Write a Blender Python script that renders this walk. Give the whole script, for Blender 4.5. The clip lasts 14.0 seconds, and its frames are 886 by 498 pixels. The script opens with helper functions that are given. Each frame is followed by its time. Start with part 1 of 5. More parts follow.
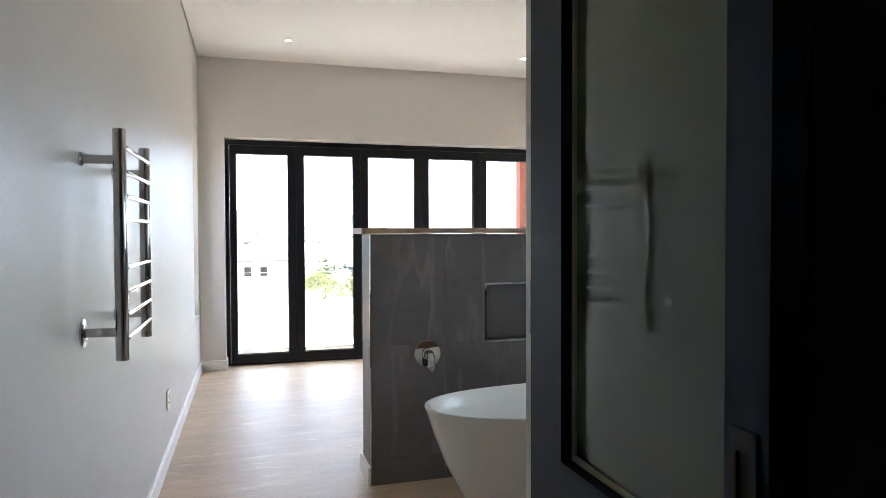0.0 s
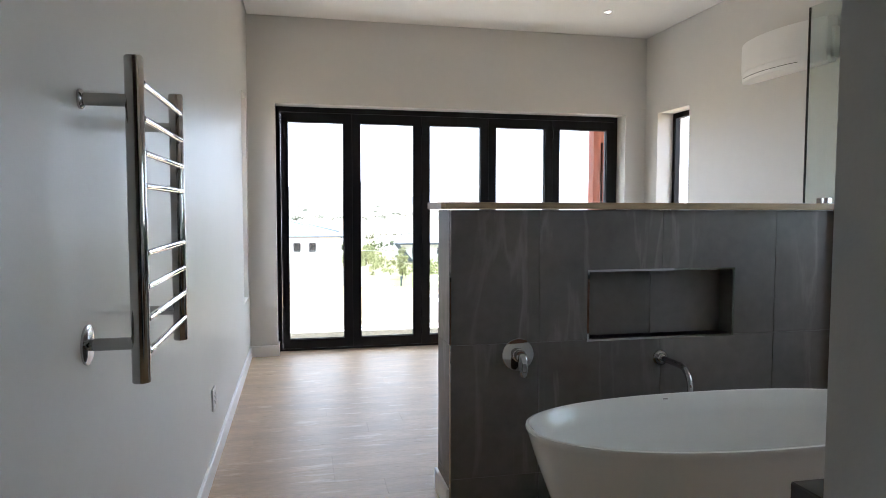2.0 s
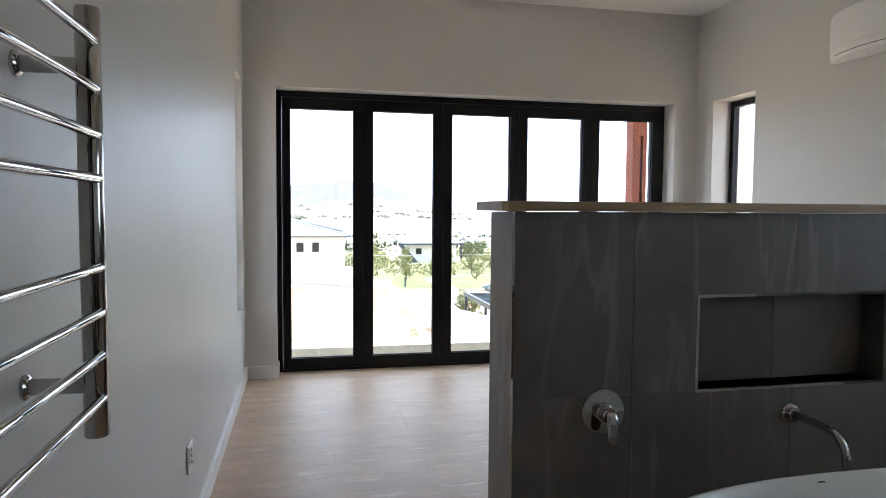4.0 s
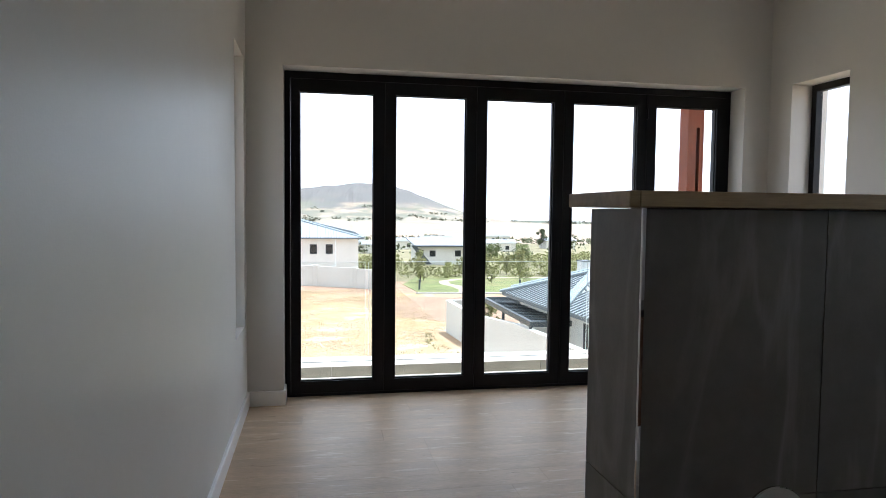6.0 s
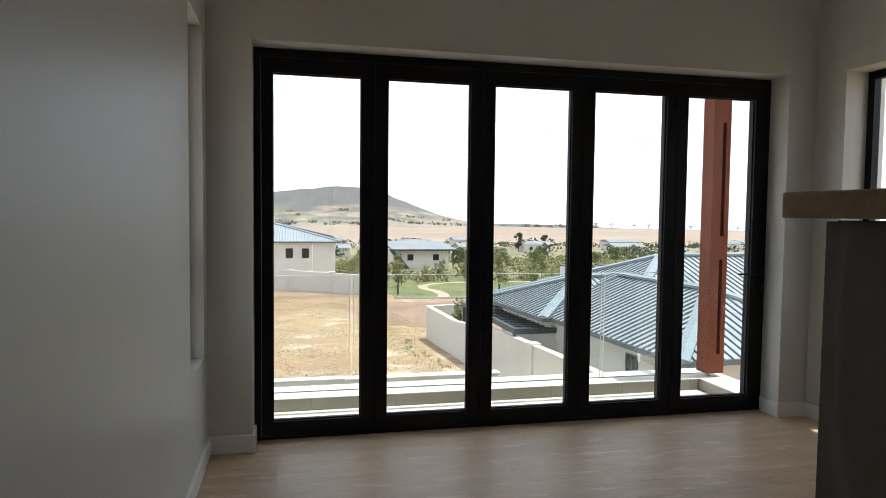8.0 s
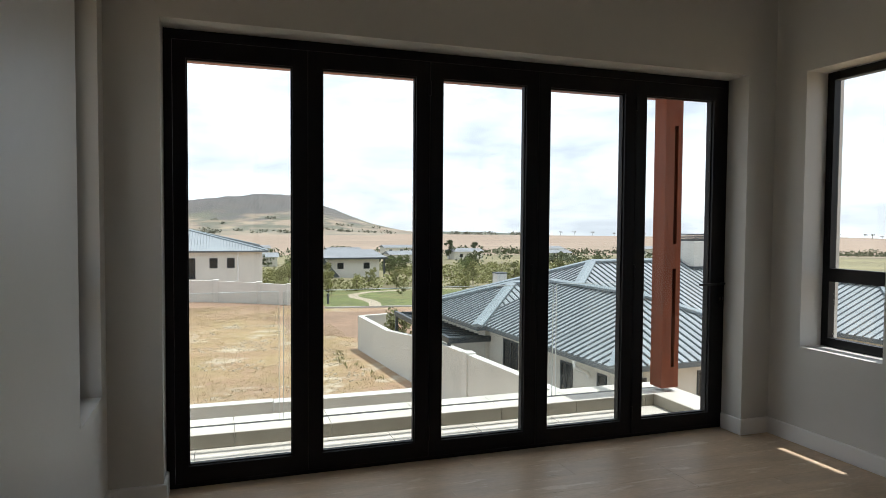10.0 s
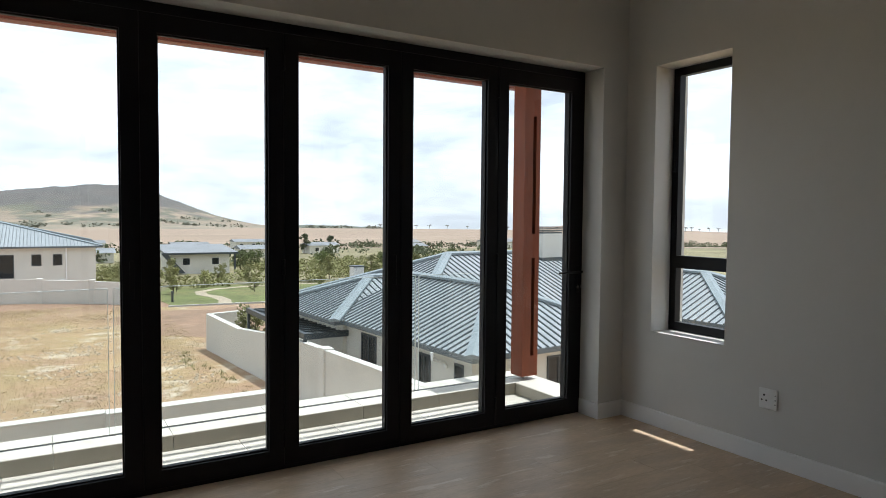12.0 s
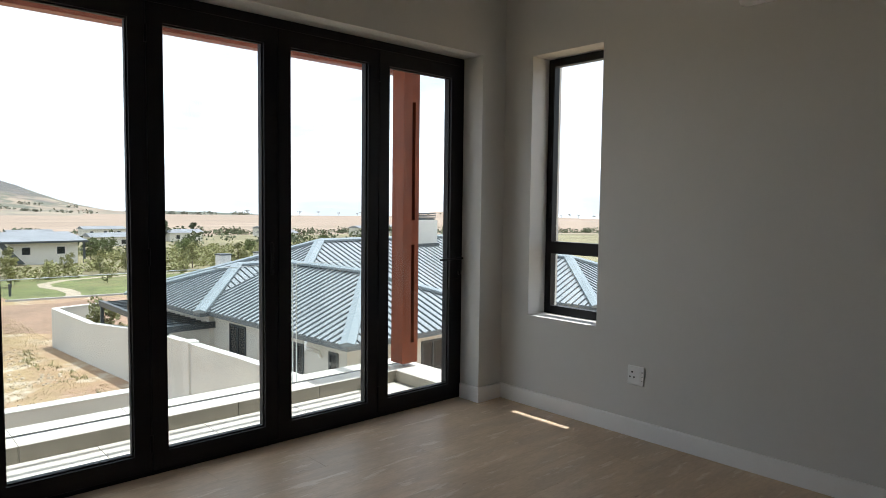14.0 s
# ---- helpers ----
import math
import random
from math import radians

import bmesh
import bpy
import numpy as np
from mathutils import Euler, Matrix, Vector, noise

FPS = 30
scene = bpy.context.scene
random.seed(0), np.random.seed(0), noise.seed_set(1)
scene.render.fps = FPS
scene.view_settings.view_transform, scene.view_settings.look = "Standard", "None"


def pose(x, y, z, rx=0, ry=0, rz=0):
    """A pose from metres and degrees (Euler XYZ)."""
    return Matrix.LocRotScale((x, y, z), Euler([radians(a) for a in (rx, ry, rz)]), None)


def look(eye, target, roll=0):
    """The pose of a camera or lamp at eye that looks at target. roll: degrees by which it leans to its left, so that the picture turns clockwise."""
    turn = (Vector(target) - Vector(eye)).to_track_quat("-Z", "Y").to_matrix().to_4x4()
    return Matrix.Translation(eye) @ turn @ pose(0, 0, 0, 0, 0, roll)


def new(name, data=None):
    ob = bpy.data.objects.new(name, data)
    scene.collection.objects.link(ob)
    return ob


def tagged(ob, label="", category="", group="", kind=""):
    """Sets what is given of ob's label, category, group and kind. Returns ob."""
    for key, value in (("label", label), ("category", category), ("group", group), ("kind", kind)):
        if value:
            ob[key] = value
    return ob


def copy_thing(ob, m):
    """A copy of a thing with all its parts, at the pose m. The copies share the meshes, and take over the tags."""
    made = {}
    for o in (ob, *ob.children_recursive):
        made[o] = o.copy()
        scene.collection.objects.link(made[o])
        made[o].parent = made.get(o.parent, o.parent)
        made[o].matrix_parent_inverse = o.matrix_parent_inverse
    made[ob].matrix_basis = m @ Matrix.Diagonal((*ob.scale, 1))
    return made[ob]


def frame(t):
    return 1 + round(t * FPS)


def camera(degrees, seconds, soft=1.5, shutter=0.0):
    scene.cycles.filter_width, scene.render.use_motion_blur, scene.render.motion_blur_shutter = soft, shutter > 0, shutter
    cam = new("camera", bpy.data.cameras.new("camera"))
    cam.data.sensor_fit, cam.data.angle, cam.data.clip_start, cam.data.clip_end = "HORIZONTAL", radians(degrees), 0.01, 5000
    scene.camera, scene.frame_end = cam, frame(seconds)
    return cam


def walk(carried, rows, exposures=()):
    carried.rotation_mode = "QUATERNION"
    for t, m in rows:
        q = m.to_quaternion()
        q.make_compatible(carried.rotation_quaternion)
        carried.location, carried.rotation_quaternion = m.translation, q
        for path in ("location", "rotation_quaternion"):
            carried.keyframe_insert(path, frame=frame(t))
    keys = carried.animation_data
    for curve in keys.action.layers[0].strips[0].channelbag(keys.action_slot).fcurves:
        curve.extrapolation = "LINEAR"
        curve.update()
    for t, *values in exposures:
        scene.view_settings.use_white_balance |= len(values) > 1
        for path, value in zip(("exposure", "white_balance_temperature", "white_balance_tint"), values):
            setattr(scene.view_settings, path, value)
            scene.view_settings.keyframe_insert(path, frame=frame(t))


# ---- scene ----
cam = camera(67.7, 14.0, soft=0.8)
PATH = [
    (0, (0.48, 0.289, 1.344), (1.039, 2.209, 1.293), -0.2),
    (0.5, (0.47, 0.449, 1.344), (1.018, 2.371, 1.267), -0.2),
    (1, (0.466, 0.602, 1.336), (0.979, 2.533, 1.244), -0.2),
    (1.5, (0.454, 0.764, 1.324), (0.918, 2.707, 1.216), -0.1),
    (2, (0.443, 0.944, 1.336), (0.867, 2.895, 1.216), 0.1),
    (2.5, (0.434, 1.118, 1.33), (0.856, 3.069, 1.214), 0.3),
    (3, (0.431, 1.334, 1.34), (0.858, 3.285, 1.221), 0.3),
    (5.5, (0.458, 2.353, 1.331), (0.841, 4.312, 1.214), 0.6),
    (6, (0.455, 2.537, 1.324), (0.832, 4.498, 1.21), 0.6),
    (6.5, (0.452, 2.752, 1.327), (0.83, 4.713, 1.214), 0.7),
    (7, (0.449, 2.946, 1.326), (0.843, 4.903, 1.215), 0.7),
    (9.5, (0.473, 3.685, 1.352), (1.052, 5.598, 1.269), 0.5),
    (10, (0.482, 3.746, 1.339), (1.13, 5.637, 1.261), 0.4),
    (10.5, (0.498, 3.784, 1.327), (1.228, 5.645, 1.252), 0.4),
    (11, (0.523, 3.851, 1.322), (1.349, 5.671, 1.245), 0.4),
    (11.5, (0.537, 3.911, 1.319), (1.471, 5.678, 1.242), 0.4),
    (12, (0.545, 3.957, 1.308), (1.584, 5.663, 1.214), 0.5),
    (12.5, (0.55, 3.986, 1.305), (1.69, 5.625, 1.192), 0.5),
    (13, (0.554, 4.007, 1.303), (1.777, 5.585, 1.173), 0.6),
    (13.5, (0.551, 4.024, 1.307), (1.84, 5.547, 1.174), 0.6),
    (14, (0.538, 4.043, 1.308), (1.884, 5.516, 1.177), 0.7),
]
walk(cam, [(t, look(eye, target, roll)) for t, eye, target, roll in PATH],
     exposures=[(0, 2.84, 5450, 13.5), (1.5, 2.48, 5450, 13.5), (3, 2.14, 5450, 13.5), (5.5, 1.3, 5500, 12.5), (7, 0.79, 5750, 11), (9.5, 0.19, 6000, 10), (11.5, 0.12, 5900, 10), (13, 0.26, 5850, 10), (14, 0.46, 5850, 10)])

# ---- world and sun ----
SUN_UP, SUN_ROUND = 75.0, 91.0  # degrees above the horizon, and round from +y towards +x
world = bpy.data.worlds.new("world")
scene.world = world
world.use_nodes = True
wn, wl = world.node_tree.nodes, world.node_tree.links
sky = wn.new("ShaderNodeTexSky")
sky.sky_type = "NISHITA"
sky.sun_disc = False
sky.sun_elevation = radians(SUN_UP)
sky.sun_rotation = radians(SUN_ROUND)
# broken bright cloud over the whole sky
wc = wn.new("ShaderNodeTexCoord")
wm = wn.new("ShaderNodeMapping")
wm.inputs["Scale"].default_value = (1.0, 1.0, 3.4)
wl.new(wc.outputs["Generated"], wm.inputs["Vector"])
wz = wn.new("ShaderNodeTexNoise")
wz.inputs["Scale"].default_value = 4.6
wz.inputs["Detail"].default_value = 8
wz.inputs["Roughness"].default_value = 0.56
wz.inputs["Distortion"].default_value = 0.25
wl.new(wm.outputs[0], wz.inputs["Vector"])
wr = wn.new("ShaderNodeValToRGB")
we = wr.color_ramp.elements
we[0].position, we[0].color = 0.38, (6.7, 6.95, 7.2, 1)
we[1].position, we[1].color = 0.66, (11.0, 11.05, 11.1, 1)
wl.new(wz.outputs["Fac"], wr.inputs[0])
wx = wn.new("ShaderNodeMix")
wx.data_type = "RGBA"
wx.inputs["Factor"].default_value = 0.86
wl.new(sky.outputs[0], wx.inputs["A"])
wl.new(wr.outputs[0], wx.inputs["B"])
wl.new(wx.outputs["Result"], wn["Background"].inputs[0])
wn["Background"].inputs[1].default_value = 0.13

sun = new("sun", bpy.data.lights.new("sun", "SUN"))
sun.data.energy = 4.5
sun.data.angle = radians(0.6)
sun.data.color = (1.0, 0.95, 0.87)
sun_from = Vector((math.cos(radians(SUN_UP)) * math.sin(radians(SUN_ROUND)), math.cos(radians(SUN_UP)) * math.cos(radians(SUN_ROUND)), math.sin(radians(SUN_UP))))
sun.matrix_world = look(sun_from * 60, (0, 0, 0))

# ---- helpers for building ----
def bsdf(name, color, rough=0.5, metal=0.0, spec=0.5, var=0.0, scale=6.0, fine=0.0, bump=0.0, bscale=60.0, stretch=(1, 1, 1), tint=None, per=0.0, coat=0.0):
    """A procedural surface: two scales of colour variation, a fine relief, and variation from piece to piece."""
    m = bpy.data.materials.new(name)
    m.use_nodes = True
    nt = m.node_tree
    b = nt.nodes["Principled BSDF"]
    b.inputs["Roughness"].default_value = rough
    b.inputs["Metallic"].default_value = metal
    b.inputs["Specular IOR Level"].default_value = spec
    b.inputs["Coat Weight"].default_value = coat
    co = nt.nodes.new("ShaderNodeTexCoord")
    mp = nt.nodes.new("ShaderNodeMapping")
    mp.inputs["Scale"].default_value = stretch
    nt.links.new(co.outputs["Object"], mp.inputs["Vector"])
    base = nt.nodes.new("ShaderNodeMix")
    base.data_type = "RGBA"
    dark = tint or tuple(c * (1 - var) for c in color)
    light = tuple(min(1, c * (1 + var * 0.7)) for c in color)
    base.inputs["A"].default_value = (*dark, 1)
    base.inputs["B"].default_value = (*light, 1)
    n1 = nt.nodes.new("ShaderNodeTexNoise")
    n1.inputs["Scale"].default_value = scale
    n1.inputs["Detail"].default_value = 6
    n1.inputs["Roughness"].default_value = 0.62
    nt.links.new(mp.outputs[0], n1.inputs["Vector"])
    if per:
        info = nt.nodes.new("ShaderNodeObjectInfo")
        off = nt.nodes.new("ShaderNodeVectorMath")
        off.operation = "ADD"
        mul = nt.nodes.new("ShaderNodeMath")
        mul.operation = "MULTIPLY"
        mul.inputs[1].default_value = 37.0
        nt.links.new(info.outputs["Random"], mul.inputs[0])
        nt.links.new(mp.outputs[0], off.inputs[0])
        nt.links.new(mul.outputs[0], off.inputs[1])
        nt.links.new(off.outputs[0], n1.inputs["Vector"])
        mr = nt.nodes.new("ShaderNodeMapRange")
        mr.inputs["To Min"].default_value = 1 - per
        mr.inputs["To Max"].default_value = 1 + per
        nt.links.new(info.outputs["Random"], mr.inputs["Value"])
        hsv = nt.nodes.new("ShaderNodeHueSaturation")
        nt.links.new(mr.outputs[0], hsv.inputs["Value"])
        nt.links.new(base.outputs["Result"], hsv.inputs["Color"])
        nt.links.new(hsv.outputs[0], b.inputs["Base Color"])
    else:
        nt.links.new(base.outputs["Result"], b.inputs["Base Color"])
    ramp = nt.nodes.new("ShaderNodeMapRange")
    ramp.inputs["From Min"].default_value = 0.3
    ramp.inputs["From Max"].default_value = 0.7
    nt.links.new(n1.outputs["Fac"], ramp.inputs["Value"])
    nt.links.new(ramp.outputs[0], base.inputs["Factor"])
    if fine:
        n3 = nt.nodes.new("ShaderNodeTexNoise")
        n3.inputs["Scale"].default_value = scale * 9
        n3.inputs["Detail"].default_value = 5
        nt.links.new(n1.inputs["Vector"].links[0].from_socket, n3.inputs["Vector"])
        add = nt.nodes.new("ShaderNodeMath")
        add.operation = "MULTIPLY_ADD"
        add.inputs[1].default_value = fine
        nt.links.new(n3.outputs["Fac"], add.inputs[0])
        nt.links.new(n1.outputs["Fac"], add.inputs[2])
        sub = nt.nodes.new("ShaderNodeMath")
        sub.operation = "SUBTRACT"
        sub.inputs[1].default_value = fine * 0.5
        nt.links.new(add.outputs[0], sub.inputs[0])
        nt.links.new(sub.outputs[0], ramp.inputs["Value"])
    if bump:
        n2 = nt.nodes.new("ShaderNodeTexNoise")
        n2.inputs["Scale"].default_value = bscale
        n2.inputs["Detail"].default_value = 4
        nt.links.new(mp.outputs[0], n2.inputs["Vector"])
        bp = nt.nodes.new("ShaderNodeBump")
        bp.inputs["Strength"].default_value = bump
        bp.inputs["Distance"].default_value = 0.01
        nt.links.new(n2.outputs["Fac"], bp.inputs["Height"])
        nt.links.new(bp.outputs[0], b.inputs["Normal"])
    return m


def glass_mat(name, color=(1, 1, 1), rough=0.0):
    """Thin clear pane: mostly see-through, with a mirror's sheen that grows at a slant."""
    m = bpy.data.materials.new(name)
    m.use_nodes = True
    nt = m.node_tree
    nt.nodes.remove(nt.nodes["Principled BSDF"])
    tr = nt.nodes.new("ShaderNodeBsdfTransparent")
    tr.inputs[0].default_value = (*color, 1)
    gl = nt.nodes.new("ShaderNodeBsdfGlossy")
    gl.inputs["Roughness"].default_value = rough
    lw = nt.nodes.new("ShaderNodeLayerWeight")
    lw.inputs["Blend"].default_value = 0.5
    pw = nt.nodes.new("ShaderNodeMath")
    pw.operation = "POWER"
    pw.inputs[1].default_value = 5.0
    nt.links.new(lw.outputs["Facing"], pw.inputs[0])
    fr = nt.nodes.new("ShaderNodeMath")
    fr.operation = "MULTIPLY_ADD"
    fr.inputs[1].default_value = 0.8
    fr.inputs[2].default_value = 0.035
    nt.links.new(pw.outputs[0], fr.inputs[0])
    mix = nt.nodes.new("ShaderNodeMixShader")
    nt.links.new(fr.outputs[0], mix.inputs[0])
    nt.links.new(tr.outputs[0], mix.inputs[1])
    nt.links.new(gl.outputs[0], mix.inputs[2])
    nt.links.new(mix.outputs[0], nt.nodes["Material Output"].inputs["Surface"])
    return m


def veined(name, color, vein, rough):
    """Stone-look porcelain: soft clouding and slanting pale veins, different on each tile."""
    m = bsdf(name, color, rough, var=0.22, scale=2.2, fine=0.35, bump=0.04, bscale=90, per=0.06)
    nt = m.node_tree
    b = nt.nodes["Principled BSDF"]
    src = b.inputs["Base Color"].links[0].from_socket
    co = next(n for n in nt.nodes if n.type == "TEX_COORD")
    info = next(n for n in nt.nodes if n.type == "OBJECT_INFO")
    rot = nt.nodes.new("ShaderNodeMapping")
    rot.inputs["Rotation"].default_value = (0, radians(-17), 0)
    rot.inputs["Scale"].default_value = (1, 1, 0.16)
    nt.links.new(co.outputs["Object"], rot.inputs["Vector"])
    mul = nt.nodes.new("ShaderNodeMath")
    mul.operation = "MULTIPLY"
    mul.inputs[1].default_value = 11.0
    nt.links.new(info.outputs["Random"], mul.inputs[0])
    nz = nt.nodes.new("ShaderNodeTexNoise")
    nz.noise_dimensions = "4D"
    nz.inputs["Scale"].default_value = 4.5
    nz.inputs["Detail"].default_value = 7
    nz.inputs["Distortion"].default_value = 0.5
    nt.links.new(rot.outputs[0], nz.inputs["Vector"])
    nt.links.new(mul.outputs[0], nz.inputs["W"])
    ramp = nt.nodes.new("ShaderNodeValToRGB")
    e = ramp.color_ramp.elements
    e[0].position, e[0].color = 0.47, (0, 0, 0, 1)
    e[1].position, e[1].color = 0.5, (1, 1, 1, 1)
    e2 = ramp.color_ramp.elements.new(0.53)
    e2.color = (0, 0, 0, 1)
    nt.links.new(nz.outputs["Fac"], ramp.inputs[0])
    big = nt.nodes.new("ShaderNodeTexNoise")
    big.inputs["Scale"].default_value = 1.7
    nt.links.new(rot.outputs[0], big.inputs["Vector"])
    amt = nt.nodes.new("ShaderNodeMapRange")
    amt.inputs["From Min"].default_value = 0.42
    amt.inputs["From Max"].default_value = 0.66
    amt.inputs["To Max"].default_value = 0.5
    nt.links.new(big.outputs["Fac"], amt.inputs["Value"])
    fac = nt.nodes.new("ShaderNodeMath")
    fac.operation = "MULTIPLY"
    nt.links.new(ramp.outputs[0], fac.inputs[0])
    nt.links.new(amt.outputs[0], fac.inputs[1])
    mx = nt.nodes.new("ShaderNodeMix")
    mx.data_type = "RGBA"
    mx.inputs["B"].default_value = (*vein, 1)
    nt.links.new(fac.outputs[0], mx.inputs["Factor"])
    nt.links.new(src, mx.inputs["A"])
    nt.links.new(mx.outputs["Result"], b.inputs["Base Color"])
    return m


def overlay(m, color, scale, lo, hi, amount, stretch=(1, 1, 1), world_place=False):
    """Lays broad patches of another colour over a material."""
    nt = m.node_tree
    b = nt.nodes["Principled BSDF"]
    src = b.inputs["Base Color"].links[0].from_socket
    co = next(n for n in nt.nodes if n.type == "TEX_COORD")
    mp = nt.nodes.new("ShaderNodeMapping")
    mp.inputs["Scale"].default_value = stretch
    if world_place:
        nt.links.new(nt.nodes.new("ShaderNodeNewGeometry").outputs["Position"], mp.inputs["Vector"])
    else:
        nt.links.new(co.outputs["Object"], mp.inputs["Vector"])
    nz = nt.nodes.new("ShaderNodeTexNoise")
    nz.inputs["Scale"].default_value = scale
    nz.inputs["Detail"].default_value = 9
    nz.inputs["Roughness"].default_value = 0.68
    nt.links.new(mp.outputs[0], nz.inputs["Vector"])
    mr = nt.nodes.new("ShaderNodeMapRange")
    mr.inputs["From Min"].default_value = lo
    mr.inputs["From Max"].default_value = hi
    mr.inputs["To Max"].default_value = amount
    nt.links.new(nz.outputs["Fac"], mr.inputs["Value"])
    mx = nt.nodes.new("ShaderNodeMix")
    mx.data_type = "RGBA"
    mx.inputs["B"].default_value = (*color, 1)
    nt.links.new(mr.outputs[0], mx.inputs["Factor"])
    nt.links.new(src, mx.inputs["A"])
    nt.links.new(mx.outputs["Result"], b.inputs["Base Color"])


def lamp_mat(name, color, strength):
    m = bpy.data.materials.new(name)
    m.use_nodes = True
    b = m.node_tree.nodes["Principled BSDF"]
    b.inputs["Emission Color"].default_value = (*color, 1)
    b.inputs["Emission Strength"].default_value = strength
    return m


def thing(name, label, category, at=(0, 0, 0), group="", kind=""):
    """An Empty at the thing's base, to hold its parts."""
    ob = new(name)
    ob.location = at
    ob.empty_display_size = 0.1
    return tagged(ob, label, category, group, kind)


def part(name, bm, material, parent=None, label="", smooth=False):
    """Links a bmesh, drawn in world places, as one mesh under a thing or under a part."""
    me = bpy.data.meshes.new(name)
    bmesh.ops.recalc_face_normals(bm, faces=bm.faces)
    bm.to_mesh(me)
    bm.free()
    me.materials.append(material)
    if smooth:
        for p in me.polygons:
            p.use_smooth = True
        me.set_sharp_from_angle(angle=radians(38))
    ob = new(name, me)
    if parent is not None:
        ob.parent = parent
        if parent.type == "EMPTY":
            ob.matrix_parent_inverse = Matrix.Translation(parent.location).inverted()
    if label:
        ob["label"] = label
    return ob


def structure(name, bm, material, label="", smooth=False, category=""):
    ob = part(name, bm, material, None, label, smooth)
    return tagged(ob, kind="structure", category=category)


def box(x0, x1, y0, y1, z0, z1, bev=0.0, bm=None, seg=1):
    own = bm if bm is not None else bmesh.new()
    r = bmesh.ops.create_cube(own, size=1, matrix=Matrix.Translation(((x0 + x1) / 2, (y0 + y1) / 2, (z0 + z1) / 2)) @ Matrix.Diagonal((x1 - x0, y1 - y0, z1 - z0, 1)))
    if bev:
        es = {e for v in r["verts"] for e in v.link_edges}
        bmesh.ops.bevel(own, geom=list(es), offset=bev, segments=seg, affect="EDGES", profile=0.5)
    return own


def rod(p, q, r, bm=None, seg=16, r2=None):
    own = bm if bm is not None else bmesh.new()
    p, q = Vector(p), Vector(q)
    d = q - p
    m = Matrix.Translation((p + q) / 2) @ d.to_track_quat("Z", "Y").to_matrix().to_4x4()
    bmesh.ops.create_cone(own, cap_ends=True, segments=seg, radius1=r, radius2=r if r2 is None else r2, depth=d.length, matrix=m)
    return own


def tube(points, r, bm=None, seg=12):
    """A round bar bent along the points."""
    own = bm if bm is not None else bmesh.new()
    pts = [Vector(p) for p in points]
    rings = []
    for i, p in enumerate(pts):
        t = (pts[min(i + 1, len(pts) - 1)] - pts[max(i - 1, 0)]).normalized()
        side = t.cross(Vector((0.3, 0.9, 0.31))).normalized()
        up = side.cross(t)
        rr = r[i] if isinstance(r, (list, tuple)) else r
        rings.append([own.verts.new(p + side * math.cos(a) * rr + up * math.sin(a) * rr) for a in (2 * math.pi * k / seg for k in range(seg))])
    for a, b in zip(rings, rings[1:]):
        for k in range(seg):
            own.faces.new((a[k], a[(k + 1) % seg], b[(k + 1) % seg], b[k]))
    own.faces.new(rings[0][::-1])
    own.faces.new(rings[-1])
    return own


def lathe(profile, centre, axis="z", seg=32, bm=None):
    """Turns (radius, height) pairs round an axis through centre."""
    own = bm if bm is not None else bmesh.new()
    turn = {"z": Matrix.Identity(3), "x": Matrix(((0, 0, 1), (1, 0, 0), (0, 1, 0))), "y": Matrix(((1, 0, 0), (0, 0, -1), (0, 1, 0)))}[axis]
    rings = []
    for r, h in profile:
        rings.append([own.verts.new(Vector(centre) + turn @ Vector((r * math.cos(a), r * math.sin(a), h))) for a in (2 * math.pi * k / seg for k in range(seg))])
    for a, b in zip(rings, rings[1:]):
        for k in range(seg):
            own.faces.new((a[k], a[(k + 1) % seg], b[(k + 1) % seg], b[k]))
    own.faces.new(rings[0][::-1])
    own.faces.new(rings[-1])
    return own


def prism(poly, axis, lo, hi, bm=None):
    """Extrudes a 2D outline along an axis: the pairs are the other two axes in order."""
    own = bm if bm is not None else bmesh.new()
    at = {"x": lambda u, v, w: (w, u, v), "y": lambda u, v, w: (u, w, v), "z": lambda u, v, w: (u, v, w)}[axis]
    a = [own.verts.new(at(u, v, lo)) for u, v in poly]
    b = [own.verts.new(at(u, v, hi)) for u, v in poly]
    own.faces.new(a[::-1])
    own.faces.new(b)
    for i in range(len(a)):
        own.faces.new((a[i], a[(i + 1) % len(a)], b[(i + 1) % len(a)], b[i]))
    return own


